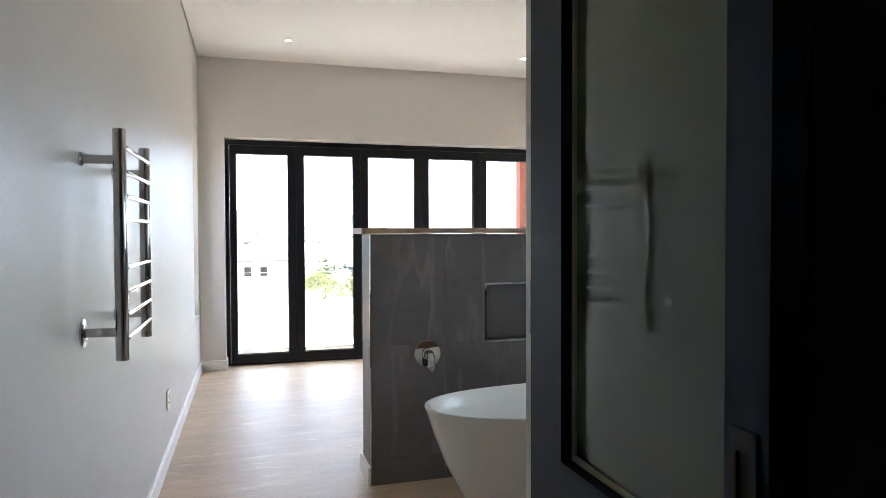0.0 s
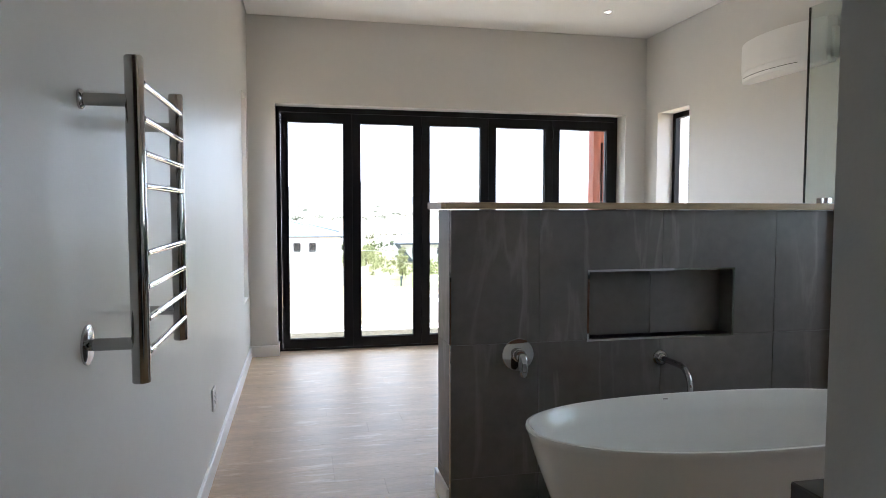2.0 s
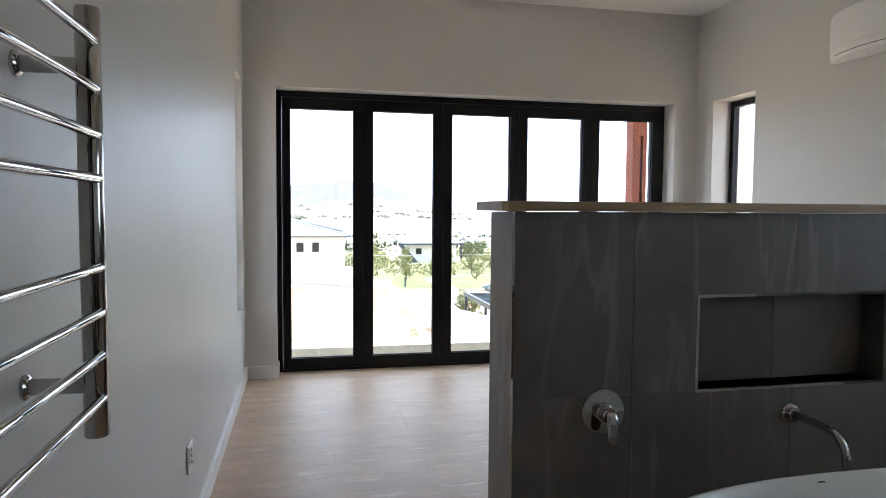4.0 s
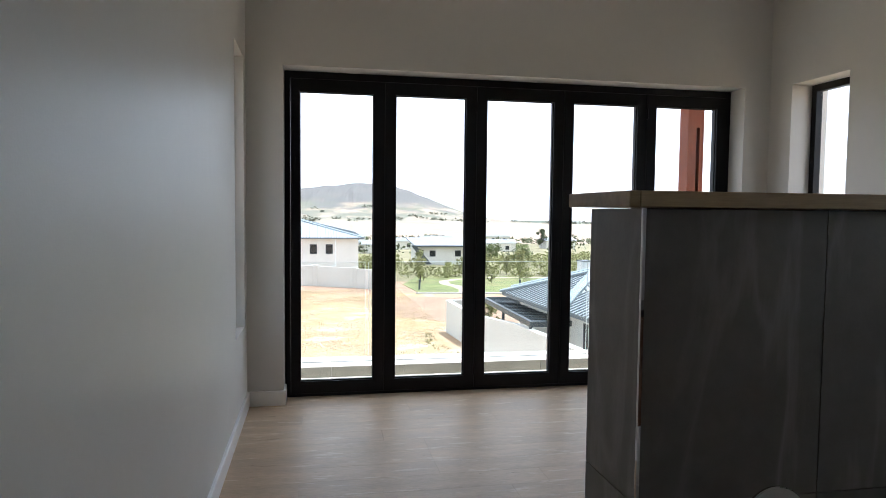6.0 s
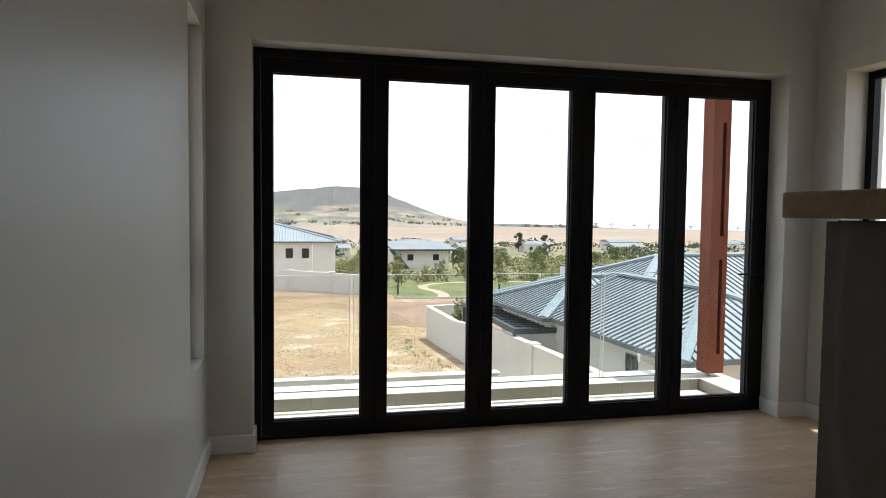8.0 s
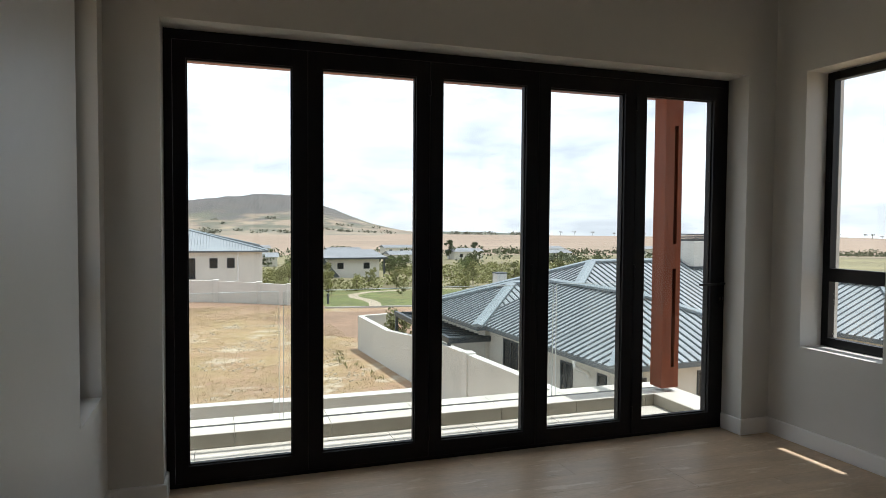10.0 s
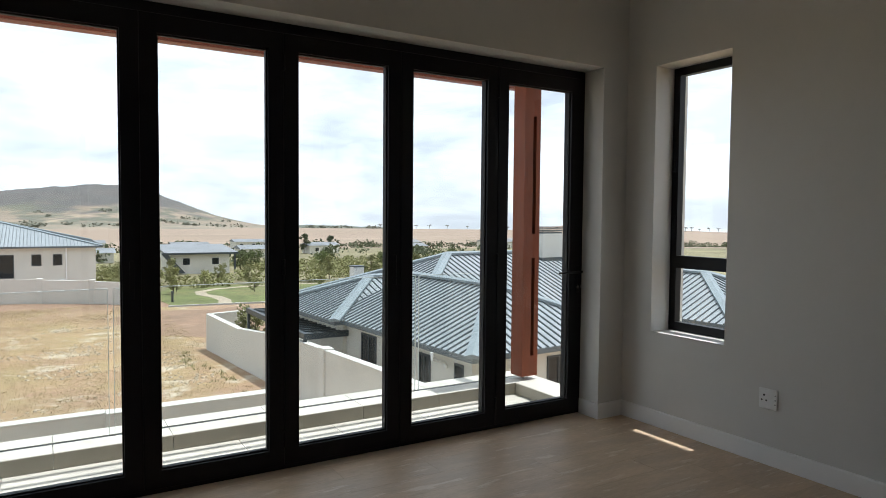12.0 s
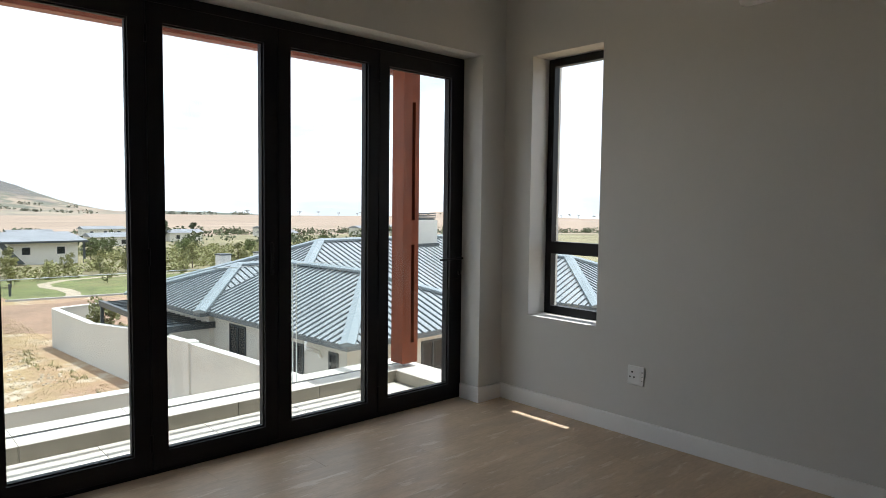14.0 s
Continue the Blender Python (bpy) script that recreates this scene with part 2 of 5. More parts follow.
def panel(axis, u0, u1, v0, v1, w0, w1, holes=(), bm=None):
    """A wall between w0 and w1 on an axis, u along it and v up, with square holes (u0, u1, v0, v1) through it."""
    own = bm if bm is not None else bmesh.new()
    us = sorted({u0, u1, *(min(max(h[i], u0), u1) for h in holes for i in (0, 1))})
    vs = sorted({v0, v1, *(min(max(h[i], v0), v1) for h in holes for i in (2, 3))})

    def solid(i, j):
        if not (0 <= i < len(us) - 1 and 0 <= j < len(vs) - 1):
            return False
        u, v = (us[i] + us[i + 1]) / 2, (vs[j] + vs[j + 1]) / 2
        return not any(h[0] < u < h[1] and h[2] < v < h[3] for h in holes)

    at = {"x": lambda u, v, w: (w, u, v), "y": lambda u, v, w: (u, w, v), "z": lambda u, v, w: (u, v, w)}[axis]
    made = {}

    def vert(u, v, w):
        if (u, v, w) not in made:
            made[u, v, w] = own.verts.new(at(u, v, w))
        return made[u, v, w]

    for i in range(len(us) - 1):
        for j in range(len(vs) - 1):
            if not solid(i, j):
                continue
            a, b, c, d = us[i], us[i + 1], vs[j], vs[j + 1]
            for w in (w0, w1):
                own.faces.new([vert(a, c, w), vert(b, c, w), vert(b, d, w), vert(a, d, w)])
            for k, (p, q, di, dj) in enumerate((((a, c), (b, c), 0, -1), ((a, d), (b, d), 0, 1), ((a, c), (a, d), -1, 0), ((b, c), (b, d), 1, 0))):
                if not solid(i + di, j + dj):
                    own.faces.new([vert(*p, w0), vert(*q, w0), vert(*q, w1), vert(*p, w1)])
    return own


# ---- materials ----
WALL = bsdf("wall_paint", (0.68, 0.665, 0.63), 0.42, spec=0.5, var=0.025, scale=1.6, fine=0.3, bump=0.05, bscale=140)
CEIL = bsdf("ceiling_paint", (0.84, 0.83, 0.8), 0.8, var=0.02, scale=1.5, bump=0.03, bscale=160)
TRIM = bsdf("skirting_paint", (0.88, 0.87, 0.85), 0.3, var=0.02, scale=5)
PLANK = bsdf("oak_plank", (0.6, 0.445, 0.295), 0.45, spec=0.5, var=0.13, scale=2.2, fine=0.6, bump=0.08, bscale=22, stretch=(1.2, 4, 4), per=0.03)
# worn pale flecks, broad greyer drifts and short dark grain marks in the boards
overlay(PLANK, (0.47, 0.36, 0.26), 1.3, 0.5, 0.64, 0.6, (0.7, 2.2, 1), True)
overlay(PLANK, (0.78, 0.66, 0.52), 3.0, 0.57, 0.63, 0.55, (1.0, 5.0, 1), True)
overlay(PLANK, (0.27, 0.18, 0.11), 3.4, 0.645, 0.68, 0.6, (0.9, 6.0, 1), True)
GAP = bsdf("floor_underlay", (0.36, 0.26, 0.17), 0.8, var=0.1)
TILE = veined("stone_tile", (0.175, 0.159, 0.146), (0.35, 0.325, 0.3), 0.44)
GROUT = bsdf("grout", (0.13, 0.12, 0.115), 0.9, var=0.1, scale=30)
OAK = bsdf("oak_cap", (0.42, 0.3, 0.17), 0.4, var=0.22, scale=4, fine=0.5, bump=0.05, bscale=60, stretch=(0.7, 9, 9))
ALU = bsdf("dark_aluminium", (0.007, 0.007, 0.009), 0.45, spec=0.25, var=0.1, scale=60, bump=0.02, bscale=500)
RUBBER = bsdf("black_rubber", (0.012, 0.012, 0.012), 0.7, var=0.1)
CHROME = bsdf("chrome", (0.55, 0.54, 0.535), 0.03, metal=1.0, var=0.03, scale=20)
STEEL = bsdf("polished_steel", (0.48, 0.465, 0.45), 0.08, metal=1.0, var=0.06, scale=12, stretch=(1, 1, 0.2))
BATHM = bsdf("bath_acrylic", (0.88, 0.87, 0.84), 0.22, var=0.015, scale=3, coat=0.3)
PLASTIC = bsdf("white_plastic", (0.86, 0.86, 0.84), 0.32, var=0.02, scale=8)
SLOT = bsdf("dark_slot", (0.02, 0.02, 0.02), 0.6, var=0.1)
PANE = glass_mat("clear_glass", (0.97, 0.985, 0.98))
SHOWERG = glass_mat("shower_glass", (0.9, 0.94, 0.92))
DOORBLUE = bsdf("door_paint", (0.015, 0.031, 0.05), 0.45, spec=0.22, var=0.12, scale=7, fine=0.2, bump=0.03, bscale=90)
DOORGL = bsdf("back_painted_glass", (0.095, 0.132, 0.075), 0.0, spec=0.5, var=0.03, scale=2, coat=0.6)
BEAD = bsdf("glazing_bead", (0.42, 0.38, 0.26), 0.5, var=0.1, scale=20)
WALNUT = bsdf("vanity_wood", (0.2, 0.1, 0.06), 0.4, var=0.3, scale=5, fine=0.5, stretch=(1, 1, 8))
STONETOP = bsdf("dark_stone_top", (0.03, 0.028, 0.027), 0.3, var=0.3, scale=40)
LENS = lamp_mat("lamp_lens", (1.0, 0.86, 0.68), 7.0)
REDWOOD = bsdf("red_hardwood", (0.19, 0.048, 0.018), 0.55, spec=0.25, var=0.35, scale=6, fine=0.5, bump=0.06, bscale=50, stretch=(9, 9, 0.6))
REDBEAM = bsdf("red_hardwood_beam", (0.22, 0.05, 0.018), 0.4, var=0.35, scale=6, fine=0.5, bump=0.06, bscale=50, stretch=(0.6, 9, 9))
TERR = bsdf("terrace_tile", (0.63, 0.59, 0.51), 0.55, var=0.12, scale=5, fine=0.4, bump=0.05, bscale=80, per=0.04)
# terrace tile darkened for the kerb's inner face: its shade is in the colour
KERBSHADE = bsdf("shaded_kerb_tile", (0.31, 0.285, 0.23), 0.6, var=0.15, scale=5, fine=0.4, bump=0.05, bscale=80, per=0.05)
COPING = bsdf("coping_render", (0.62, 0.6, 0.55), 0.8, var=0.1, scale=6, fine=0.4, bump=0.1, bscale=60)
RENDER = bsdf("pale_wall_render", (0.66, 0.635, 0.565), 0.85, var=0.07, scale=0.8, fine=0.4, bump=0.1, bscale=30)
RENDER2 = bsdf("grey_boundary_render", (0.6, 0.58, 0.525), 0.85, var=0.09, scale=0.6, fine=0.4, bump=0.0, bscale=25)
# ribs painted darker than the sheet, to stand for their shadow lines
RIBSHADE = bsdf("shaded_roof_rib", (0.12, 0.135, 0.14), 0.55, spec=0.3, var=0.1, scale=2)
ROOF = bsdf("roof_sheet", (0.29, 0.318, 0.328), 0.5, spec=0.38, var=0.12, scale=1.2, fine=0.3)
ROOFHIP = bsdf("roof_flashing", (0.225, 0.262, 0.275), 0.55, spec=0.35, var=0.1, scale=2)
FASCIA = bsdf("dark_fascia", (0.05, 0.06, 0.065), 0.45, var=0.1, scale=3)
GUTTER = bsdf("gutter_steel", (0.12, 0.14, 0.15), 0.45, var=0.1, scale=3)
WINDARK = bsdf("dark_window_glass", (0.02, 0.024, 0.028), 0.06, spec=0.5, var=0.1)
LAWN = bsdf("lawn_green", (0.14, 0.155, 0.045), 0.9, var=0.4, scale=0.6, fine=0.8)
overlay(LAWN, (0.19, 0.165, 0.065), 0.25, 0.48, 0.62, 0.8)
PATHM = bsdf("gravel_path", (0.4, 0.33, 0.24), 0.9, var=0.12, scale=2, fine=0.4)
KERBM = bsdf("concrete_kerb", (0.45, 0.43, 0.4), 0.9, var=0.1, scale=4)
BARK = bsdf("bark", (0.09, 0.065, 0.045), 0.9, var=0.3, scale=8)
LEAF = bsdf("leaf_green", (0.12, 0.145, 0.045), 0.75, var=0.45, scale=1.2, fine=0.6, per=0.3)
LEAF2 = bsdf("leaf_olive", (0.2, 0.2, 0.075), 0.75, var=0.4, scale=1.2, fine=0.6, per=0.25)
WOODS = bsdf("far_leaves", (0.085, 0.1, 0.048), 0.85, var=0.5, scale=0.25, fine=0.6)
STRAW = bsdf("dry_grass", (0.44, 0.335, 0.18), 0.85, var=0.45, scale=0.35, fine=0.6)

# ---- the room's shell ----
YB, XR, H = 7.08, 3.863, 3.04      # face of the glazed wall, face of the far side wall, ceiling
YF = 7.247                           # front of the door frames
OX0, OX1, OZ = 0.238, 3.646, 2.28    # the glazed opening
WY0, WY1, WZ0, WZ1 = 6.313, 6.846, 0.597, 2.272   # side window
NY0, NY1, NZ0, NZ1 = 6.47, 6.945, 0.565, 2.29  # recess in the near side wall
HX0, HY0, HY1, HZ = 1.079, 3.723, 3.973, 1.336  # half-height wall
PY0, PY1, PX = 1.46, 1.592, 1.044   # partition with the doorway

structure("floor", box(-0.3, 4.1, -1.8, 7.36, -0.2, -0.012), GAP)
structure("ceiling", box(0.012, XR - 0.012, -1.8, YB - 0.012, H, H + 0.06), CEIL, "smooth white flat ceiling with a shadow gap")
structure("ceiling_slab", box(-0.3, 4.11, -1.8, 7.36, H + 0.1, H + 0.3), CEIL)
structure("wall_west", panel("x", -1.8, 7.38, -0.2, H + 0.1, -0.16, 0.0, [(NY0, NY1, NZ0, NZ1)]), WALL, "smooth warm grey painted wall with a tall window recess")
structure("wall_west_outer", panel("x", -1.8, 7.38, -0.2, H + 0.1, -0.36, -0.16, [(NY0, NY1, NZ0, NZ1)]), WALL)
structure("wall_north", panel("y", 0.0, XR, -0.2, H + 0.1, YB, YB + 0.3, [(OX0, OX1, -0.3, OZ)]), WALL, "warm grey painted wall round the glazed doors")
# opening for an unseen window, added so that daylight brightens the bathroom
FILL_WINDOW = [(2.0, 3.3, 1.15, 2.3)]
structure("wall_east", panel("x", -1.8, 7.38, -0.2, H + 0.1, XR, XR + 0.3, [(WY0, WY1, WZ0, WZ1), *FILL_WINDOW]), WALL, "warm grey painted side wall with a slim window")
structure("wall_south", box(0.0, XR, -1.8, -1.6, -0.012, H + 0.1), WALL)
structure("wall_partition", panel("y", 0.0, XR, -0.012, H + 0.1, PY0, PY1, [(0.0, PX, -0.1, 2.6)]), WALL, "thin painted partition with a tall doorway")


def skirting(name, poly, axis, lo, hi):
    return structure(name, prism(poly, axis, lo, hi), TRIM, "white painted skirting board")


def sk_profile(face, out):
    """Board outline: (across, up), with a small round at the top."""
    s = 1 if out > 0 else -1
    t = 0.015 * s
    return [(face, 0.0), (face + t, 0.0), (face + t, 0.094), (face + t * 0.72, 0.099), (face, 0.1)]


skw = bmesh.new()
prism([(x, z) for x, z in sk_profile(0.0, 1)], "y", PY1, YB, skw)
structure("baseboard_west", skw, TRIM, "white painted skirting board")
skn = bmesh.new()
for lo, hi in ((0.0155, OX0 + 0.015), (OX1 - 0.015, XR - 0.0155)):
    prism(sk_profile(YB, -1), "x", lo, hi, skn)
prism([(OX0 + 0.0005, 0), (OX0 + 0.015, 0), (OX0 + 0.015, 0.094), (OX0 + 0.011, 0.1), (OX0 + 0.0005, 0.1)], "y", YB + 0.0005, YF - 0.002, skn)
prism([(OX1 - 0.0005, 0), (OX1 - 0.015, 0), (OX1 - 0.015, 0.094), (OX1 - 0.011, 0.1), (OX1 - 0.0005, 0.1)], "y", YB + 0.0005, YF - 0.002, skn)
structure("baseboard_north", skn, TRIM, "white painted skirting board")
ske = bmesh.new()
prism(sk_profile(XR, -1), "y", HY1 + 0.02, YB, ske)
structure("baseboard_east", ske, TRIM, "white painted skirting board")

# ---- the glazed folding doors ----
PITCH, PX1, PW, PZ0, PZ1 = 0.6683, 0.342, 0.513, 0.109, 2.141


def folding_doors():
    d = thing("folding_door", "five-leaf black aluminium folding glass door, closed", "door", ((OX0 + OX1) / 2, YF + 0.04, 0), kind="structure")
    part("outer_frame", panel("y", OX0 + 0.002, OX1 - 0.002, 0.002, OZ - 0.002, YF + 0.006, YF + 0.1, [(OX0 + 0.04, OX1 - 0.04, 0.022, OZ - 0.05)]), ALU, d)
    for i in range(5):
        x0 = PX1 + i * PITCH
        lo = OX0 + 0.043 if i == 0 else x0 - (PITCH - PW) / 2 + 0.0025
        hi = OX1 - 0.043 if i == 4 else x0 + PW + (PITCH - PW) / 2 - 0.0025
        leaf = panel("y", lo, hi, 0.026, OZ - 0.054, YF, YF + 0.07, [(x0, x0 + PW, PZ0, PZ1)])
        es = [e for e in leaf.edges if len(e.link_faces) == 2 and e.calc_face_angle() > 1 and max(v.co.y for v in e.verts) < YF + 0.001]
        bmesh.ops.bevel(leaf, geom=es, offset=0.003, segments=1, affect="EDGES")
        leaf = part("door_leaf", leaf, ALU, d)
        gk = panel("y", x0 - 0.001, x0 + PW + 0.001, PZ0 - 0.001, PZ1 + 0.001, YF + 0.018, YF + 0.03, [(x0 + 0.007, x0 + PW - 0.007, PZ0 + 0.007, PZ1 - 0.007)])
        part("gasket", gk, RUBBER, leaf)
        g = part("pane", box(x0 + 0.002, x0 + PW - 0.002, YF + 0.031, YF + 0.037, PZ0 + 0.002, PZ1 - 0.002), PANE, leaf)
        g.visible_shadow = False
        if i < 4:
            part("brush_seal", box(hi - 0.001, hi + 0.006, YF + 0.012, YF + 0.06, 0.026, OZ - 0.054), RUBBER, leaf)
        if i in (1, 3):
            hx = hi - 0.02
            for z in (0.16, 1.05, 2.08):
                part("hinge", rod((hx + 0.0205, YF - 0.006, z - 0.04), (hx + 0.0205, YF - 0.006, z + 0.04), 0.008, seg=10), ALU, leaf)
        if i in (0, 2):
            part("flush_bolt", box(hi - 0.045, hi - 0.025, YF - 0.008, YF + 0.002, 0.93, 1.1, 0.003), ALU, leaf)
    h = bmesh.new()
    box(3.582, 3.612, YF - 0.008, YF + 0.001, 0.82, 1.0, 0.003, h)
    lever = part("handle_plate", h, ALU, d, "black handle plate with lever")
    t = tube([(3.597, YF - 0.008, 0.96), (3.597, YF - 0.05, 0.96), (3.585, YF - 0.058, 0.96), (3.54, YF - 0.06, 0.959), (3.39, YF - 0.06, 0.957)], 0.007)
    part("lever", t, ALU, lever)
    part("lock_cylinder", rod((3.597, YF - 0.014, 0.86), (3.597, YF - 0.006, 0.86), 0.012), CHROME, lever, "chrome key cylinder")
    part("key", box(3.594, 3.6, YF - 0.04, YF - 0.014, 0.85, 0.875, 0.002), CHROME, lever)
    return d


folding_doors()

# ---- side window ----
def side_window(name, y0, y1, z0, z1, bar=None, label="slim black aluminium window"):
    w = thing(name, label, "window", (XR + 0.12, (y0 + y1) / 2, z0), kind="structure")
    xf = XR + 0.165
    holes = [(y0 + 0.045, y1 - 0.045, z0 + 0.045, z1 - 0.045)]
    if bar:
        holes = [(y0 + 0.05, y1 - 0.05, z0 + 0.055, bar - 0.04), (y0 + 0.05, y1 - 0.05, bar + 0.04, z1 - 0.05)]
    part("window_frame", panel("x", y0 + 0.002, y1 - 0.002, z0 + 0.002, z1 - 0.002, xf, xf + 0.05, holes), ALU, w)
    for a, b, c, d in holes:
        g = part("pane", box(xf + 0.02, xf + 0.026, a - 0.004, b + 0.004, c - 0.004, d + 0.004), PANE, w)
        g.visible_shadow = False
    if bar:
        for z in (bar + 0.25, bar + 0.62):
            part("stay", box(xf - 0.012, xf + 0.001, y1 - 0.04, y1 - 0.022, z - 0.05, z + 0.05, 0.003), ALU, w)
    part("window_sill", box(xf + 0.052, XR + 0.33, y0 + 0.002, y1 - 0.002, z0 + 0.001, z0 + 0.02), COPING, w)
    return w


side_window("window_1", WY0, WY1, WZ0, WZ1, 1.04)
# the added window, out of view and only there for its light
side_window("fill_window", *FILL_WINDOW[0][:2], *FILL_WINDOW[0][2:], None, "unseen black aluminium window added to light the bathroom")

w3 = thing("window_3", "slim black aluminium window in a deep recess", "window", (-0.12, (NY0 + NY1) / 2, NZ0), kind="structure")
w3_holes = [(NY0 + 0.05, NY1 - 0.05, NZ0 + 0.05, 1.0), (NY0 + 0.05, NY1 - 0.05, 1.08, NZ1 - 0.05)]
part("window_frame", panel("x", NY0 + 0.002, NY1 - 0.002, NZ0 + 0.002, NZ1 - 0.002, -0.145, -0.092, w3_holes), ALU, w3)
for a, b, c, d in w3_holes:
    part("pane", box(-0.122, -0.116, a - 0.004, b + 0.004, c - 0.004, d + 0.004), PANE, w3).visible_shadow = False

# ---- half-height bathroom wall, tiled ----
NX0, NX1, NCZ0, NCZ1 = 1.722, 2.472, 0.737, 1.06
TT = 0.009
structure("wall_half", panel("y", HX0 + TT, XR, -0.01, HZ - 0.002, HY0 + TT, HY1 - TT, [(NX0 + 0.004, NX1 - 0.004, NCZ0 + 0.004, NCZ1 - 0.004)]), GROUT, "half-height wall clad in grey stone-look tiles")
wall_half = bpy.data.objects["wall_half"]
tx = [HX0 + 0.004, 1.489, 2.093, 2.697, 3.026]
tz = [0.0, 0.142, 0.741, HZ - 0.002]
J = 0.0012


def cut_tile(x0, x1, z0, z1, y0, y1, hole=None):
    """A tile, cut round a square hole where they overlap."""
    holes = [hole] if hole and hole[0] < x1 and hole[1] > x0 and hole[2] < z1 and hole[3] > z0 else []
    return panel("y", x0, x1, z0, z1, y0, y1, holes)


hole = (NX0, NX1, NCZ0, NCZ1)
for i in range(4):
    for j in range(3):
        part("tile", cut_tile(tx[i] + J, tx[i + 1] - J, tz[j] + J, tz[j + 1] - J, HY0, HY0 + TT, hole), TILE, wall_half)
for j in range(3):
    part("tile", box(HX0, HX0 + TT, HY0 + 0.006, HY1 - 0.001, tz[j] + J, tz[j + 1] - J), TILE, wall_half)
    part("tile", box(tx[0], XR, HY1 - TT, HY1, tz[j] + J, tz[j + 1] - J), TILE, wall_half)
# recess: back, floor, head and cheeks
nb = HY0 + 0.105
for a, b in ((NX0, 2.093), (2.093, NX1)):
    part("tile", box(a + J, b - J, nb, nb + TT, NCZ0, NCZ1), TILE, wall_half)
    part("tile", box(a + J, b - J, HY0 + 0.006, nb, NCZ0 - TT + 0.004, NCZ0 + 0.004), TILE, wall_half)
    part("tile", box(a + J, b - J, HY0 + 0.006, nb, NCZ1 - 0.004, NCZ1 + TT - 0.004), TILE, wall_half)
part("tile", box(NX0 - TT + 0.004, NX0 + 0.004, HY0 + 0.006, nb, NCZ0 + 0.004, NCZ1 - 0.004), TILE, wall_half)
part("tile", box(NX1 - 0.004, NX1 + TT - 0.004, HY0 + 0.006, nb, NCZ0 + 0.004, NCZ1 - 0.004), TILE, wall_half)
part("edge_trim", panel("y", NX0 - 0.003, NX1 + 0.003, NCZ0 - 0.003, NCZ1 + 0.003, HY0 - 0.0025, HY0 + 0.005, [(NX0 + 0.007, NX1 - 0.007, NCZ0 + 0.007, NCZ1 - 0.007)]), CHROME, wall_half, "chrome tile edge trim round the recess")
part("corner_trim", box(HX0 - 0.002, HX0 + 0.0045, HY0 - 0.002, HY0 + 0.0055, 0.0, HZ - 0.002), CHROME, wall_half, "chrome corner strip")
part("end_skirting", box(HX0 - 0.0155, HX0 - 0.0005, HY0 - 0.001, HY1 + 0.012, 0.0, 0.1, 0.003), TRIM, wall_half, "white painted skirting on the wall's end")
# shower's thicker stretch of the same wall
part("tile", box(3.03, XR, 3.672, HY0 - 0.001, 0.0, 0.741 - J), TILE, wall_half)
part("tile", box(3.03, XR, 3.672, HY0 - 0.001, 0.741 + J, HZ + 0.006), TILE, wall_half)
part("corner_trim", box(3.0265, 3.0325, 3.669, 3.675, 0.0, HZ + 0.007), CHROME, wall_half, "chrome corner strip")

cap = thing("wooden_ledge", "solid oak board capping the tiled half wall", "wall cap", (2.0, 3.85, HZ))
part("board", box(1.052, 3.028, 3.703, 3.99, HZ, HZ + 0.031, 0.002, seg=2), OAK, cap)
part("front_edge", box(1.052, 3.028, 3.685, 3.7025, HZ, HZ + 0.031, 0.0025, seg=2), OAK, cap)
part("end_edge", box(1.03, 1.0515, 3.685, 3.99, HZ, HZ + 0.031, 0.0025, seg=2), OAK, cap)

# ---- floor boards ----
floor_ob = bpy.data.objects["floor"]
ROWW, LEN = 0.178, 1.22
random.seed(4)
plank_meshes = {}
y, row = 7.345, 0
while y > -1.6:
    y0 = y - ROWW
    x = -random.choice((0.15, 0.38, 0.62, 0.85, 1.05))
    while x < XR:
        a, b = max(x, 0.0), min(x + LEN, XR)
        if b - a > 0.03:
            key = round(b - a, 3)
            if key not in plank_meshes:
                me = bpy.data.meshes.new("plank")
                pb = bmesh.new()
                hx, hy, t = key / 2 - 0.00015, ROWW / 2 - 0.00015, 0.0004
                low = [pb.verts.new((sx * hx, sy * hy, -0.012)) for sx, sy in ((-1, -1), (1, -1), (1, 1), (-1, 1))]
                mid = [pb.verts.new((sx * hx, sy * hy, -t)) for sx, sy in ((-1, -1), (1, -1), (1, 1), (-1, 1))]
                top = [pb.verts.new((sx * (hx - t), sy * (hy - t), 0)) for sx, sy in ((-1, -1), (1, -1), (1, 1), (-1, 1))]
                for k in range(4):
                    n = (k + 1) % 4
                    pb.faces.new((low[k], low[n], mid[n], mid[k]))
                    pb.faces.new((mid[k], mid[n], top[n], top[k]))
                pb.faces.new(top)
                pb.to_mesh(me)
                pb.free()
                me.materials.append(PLANK)
                plank_meshes[key] = me
            ob = new("plank", plank_meshes[key])
            ob.location = ((a + b) / 2, (y + y0) / 2, 0)
            ob.parent = floor_ob
        x += LEN
    y = y0

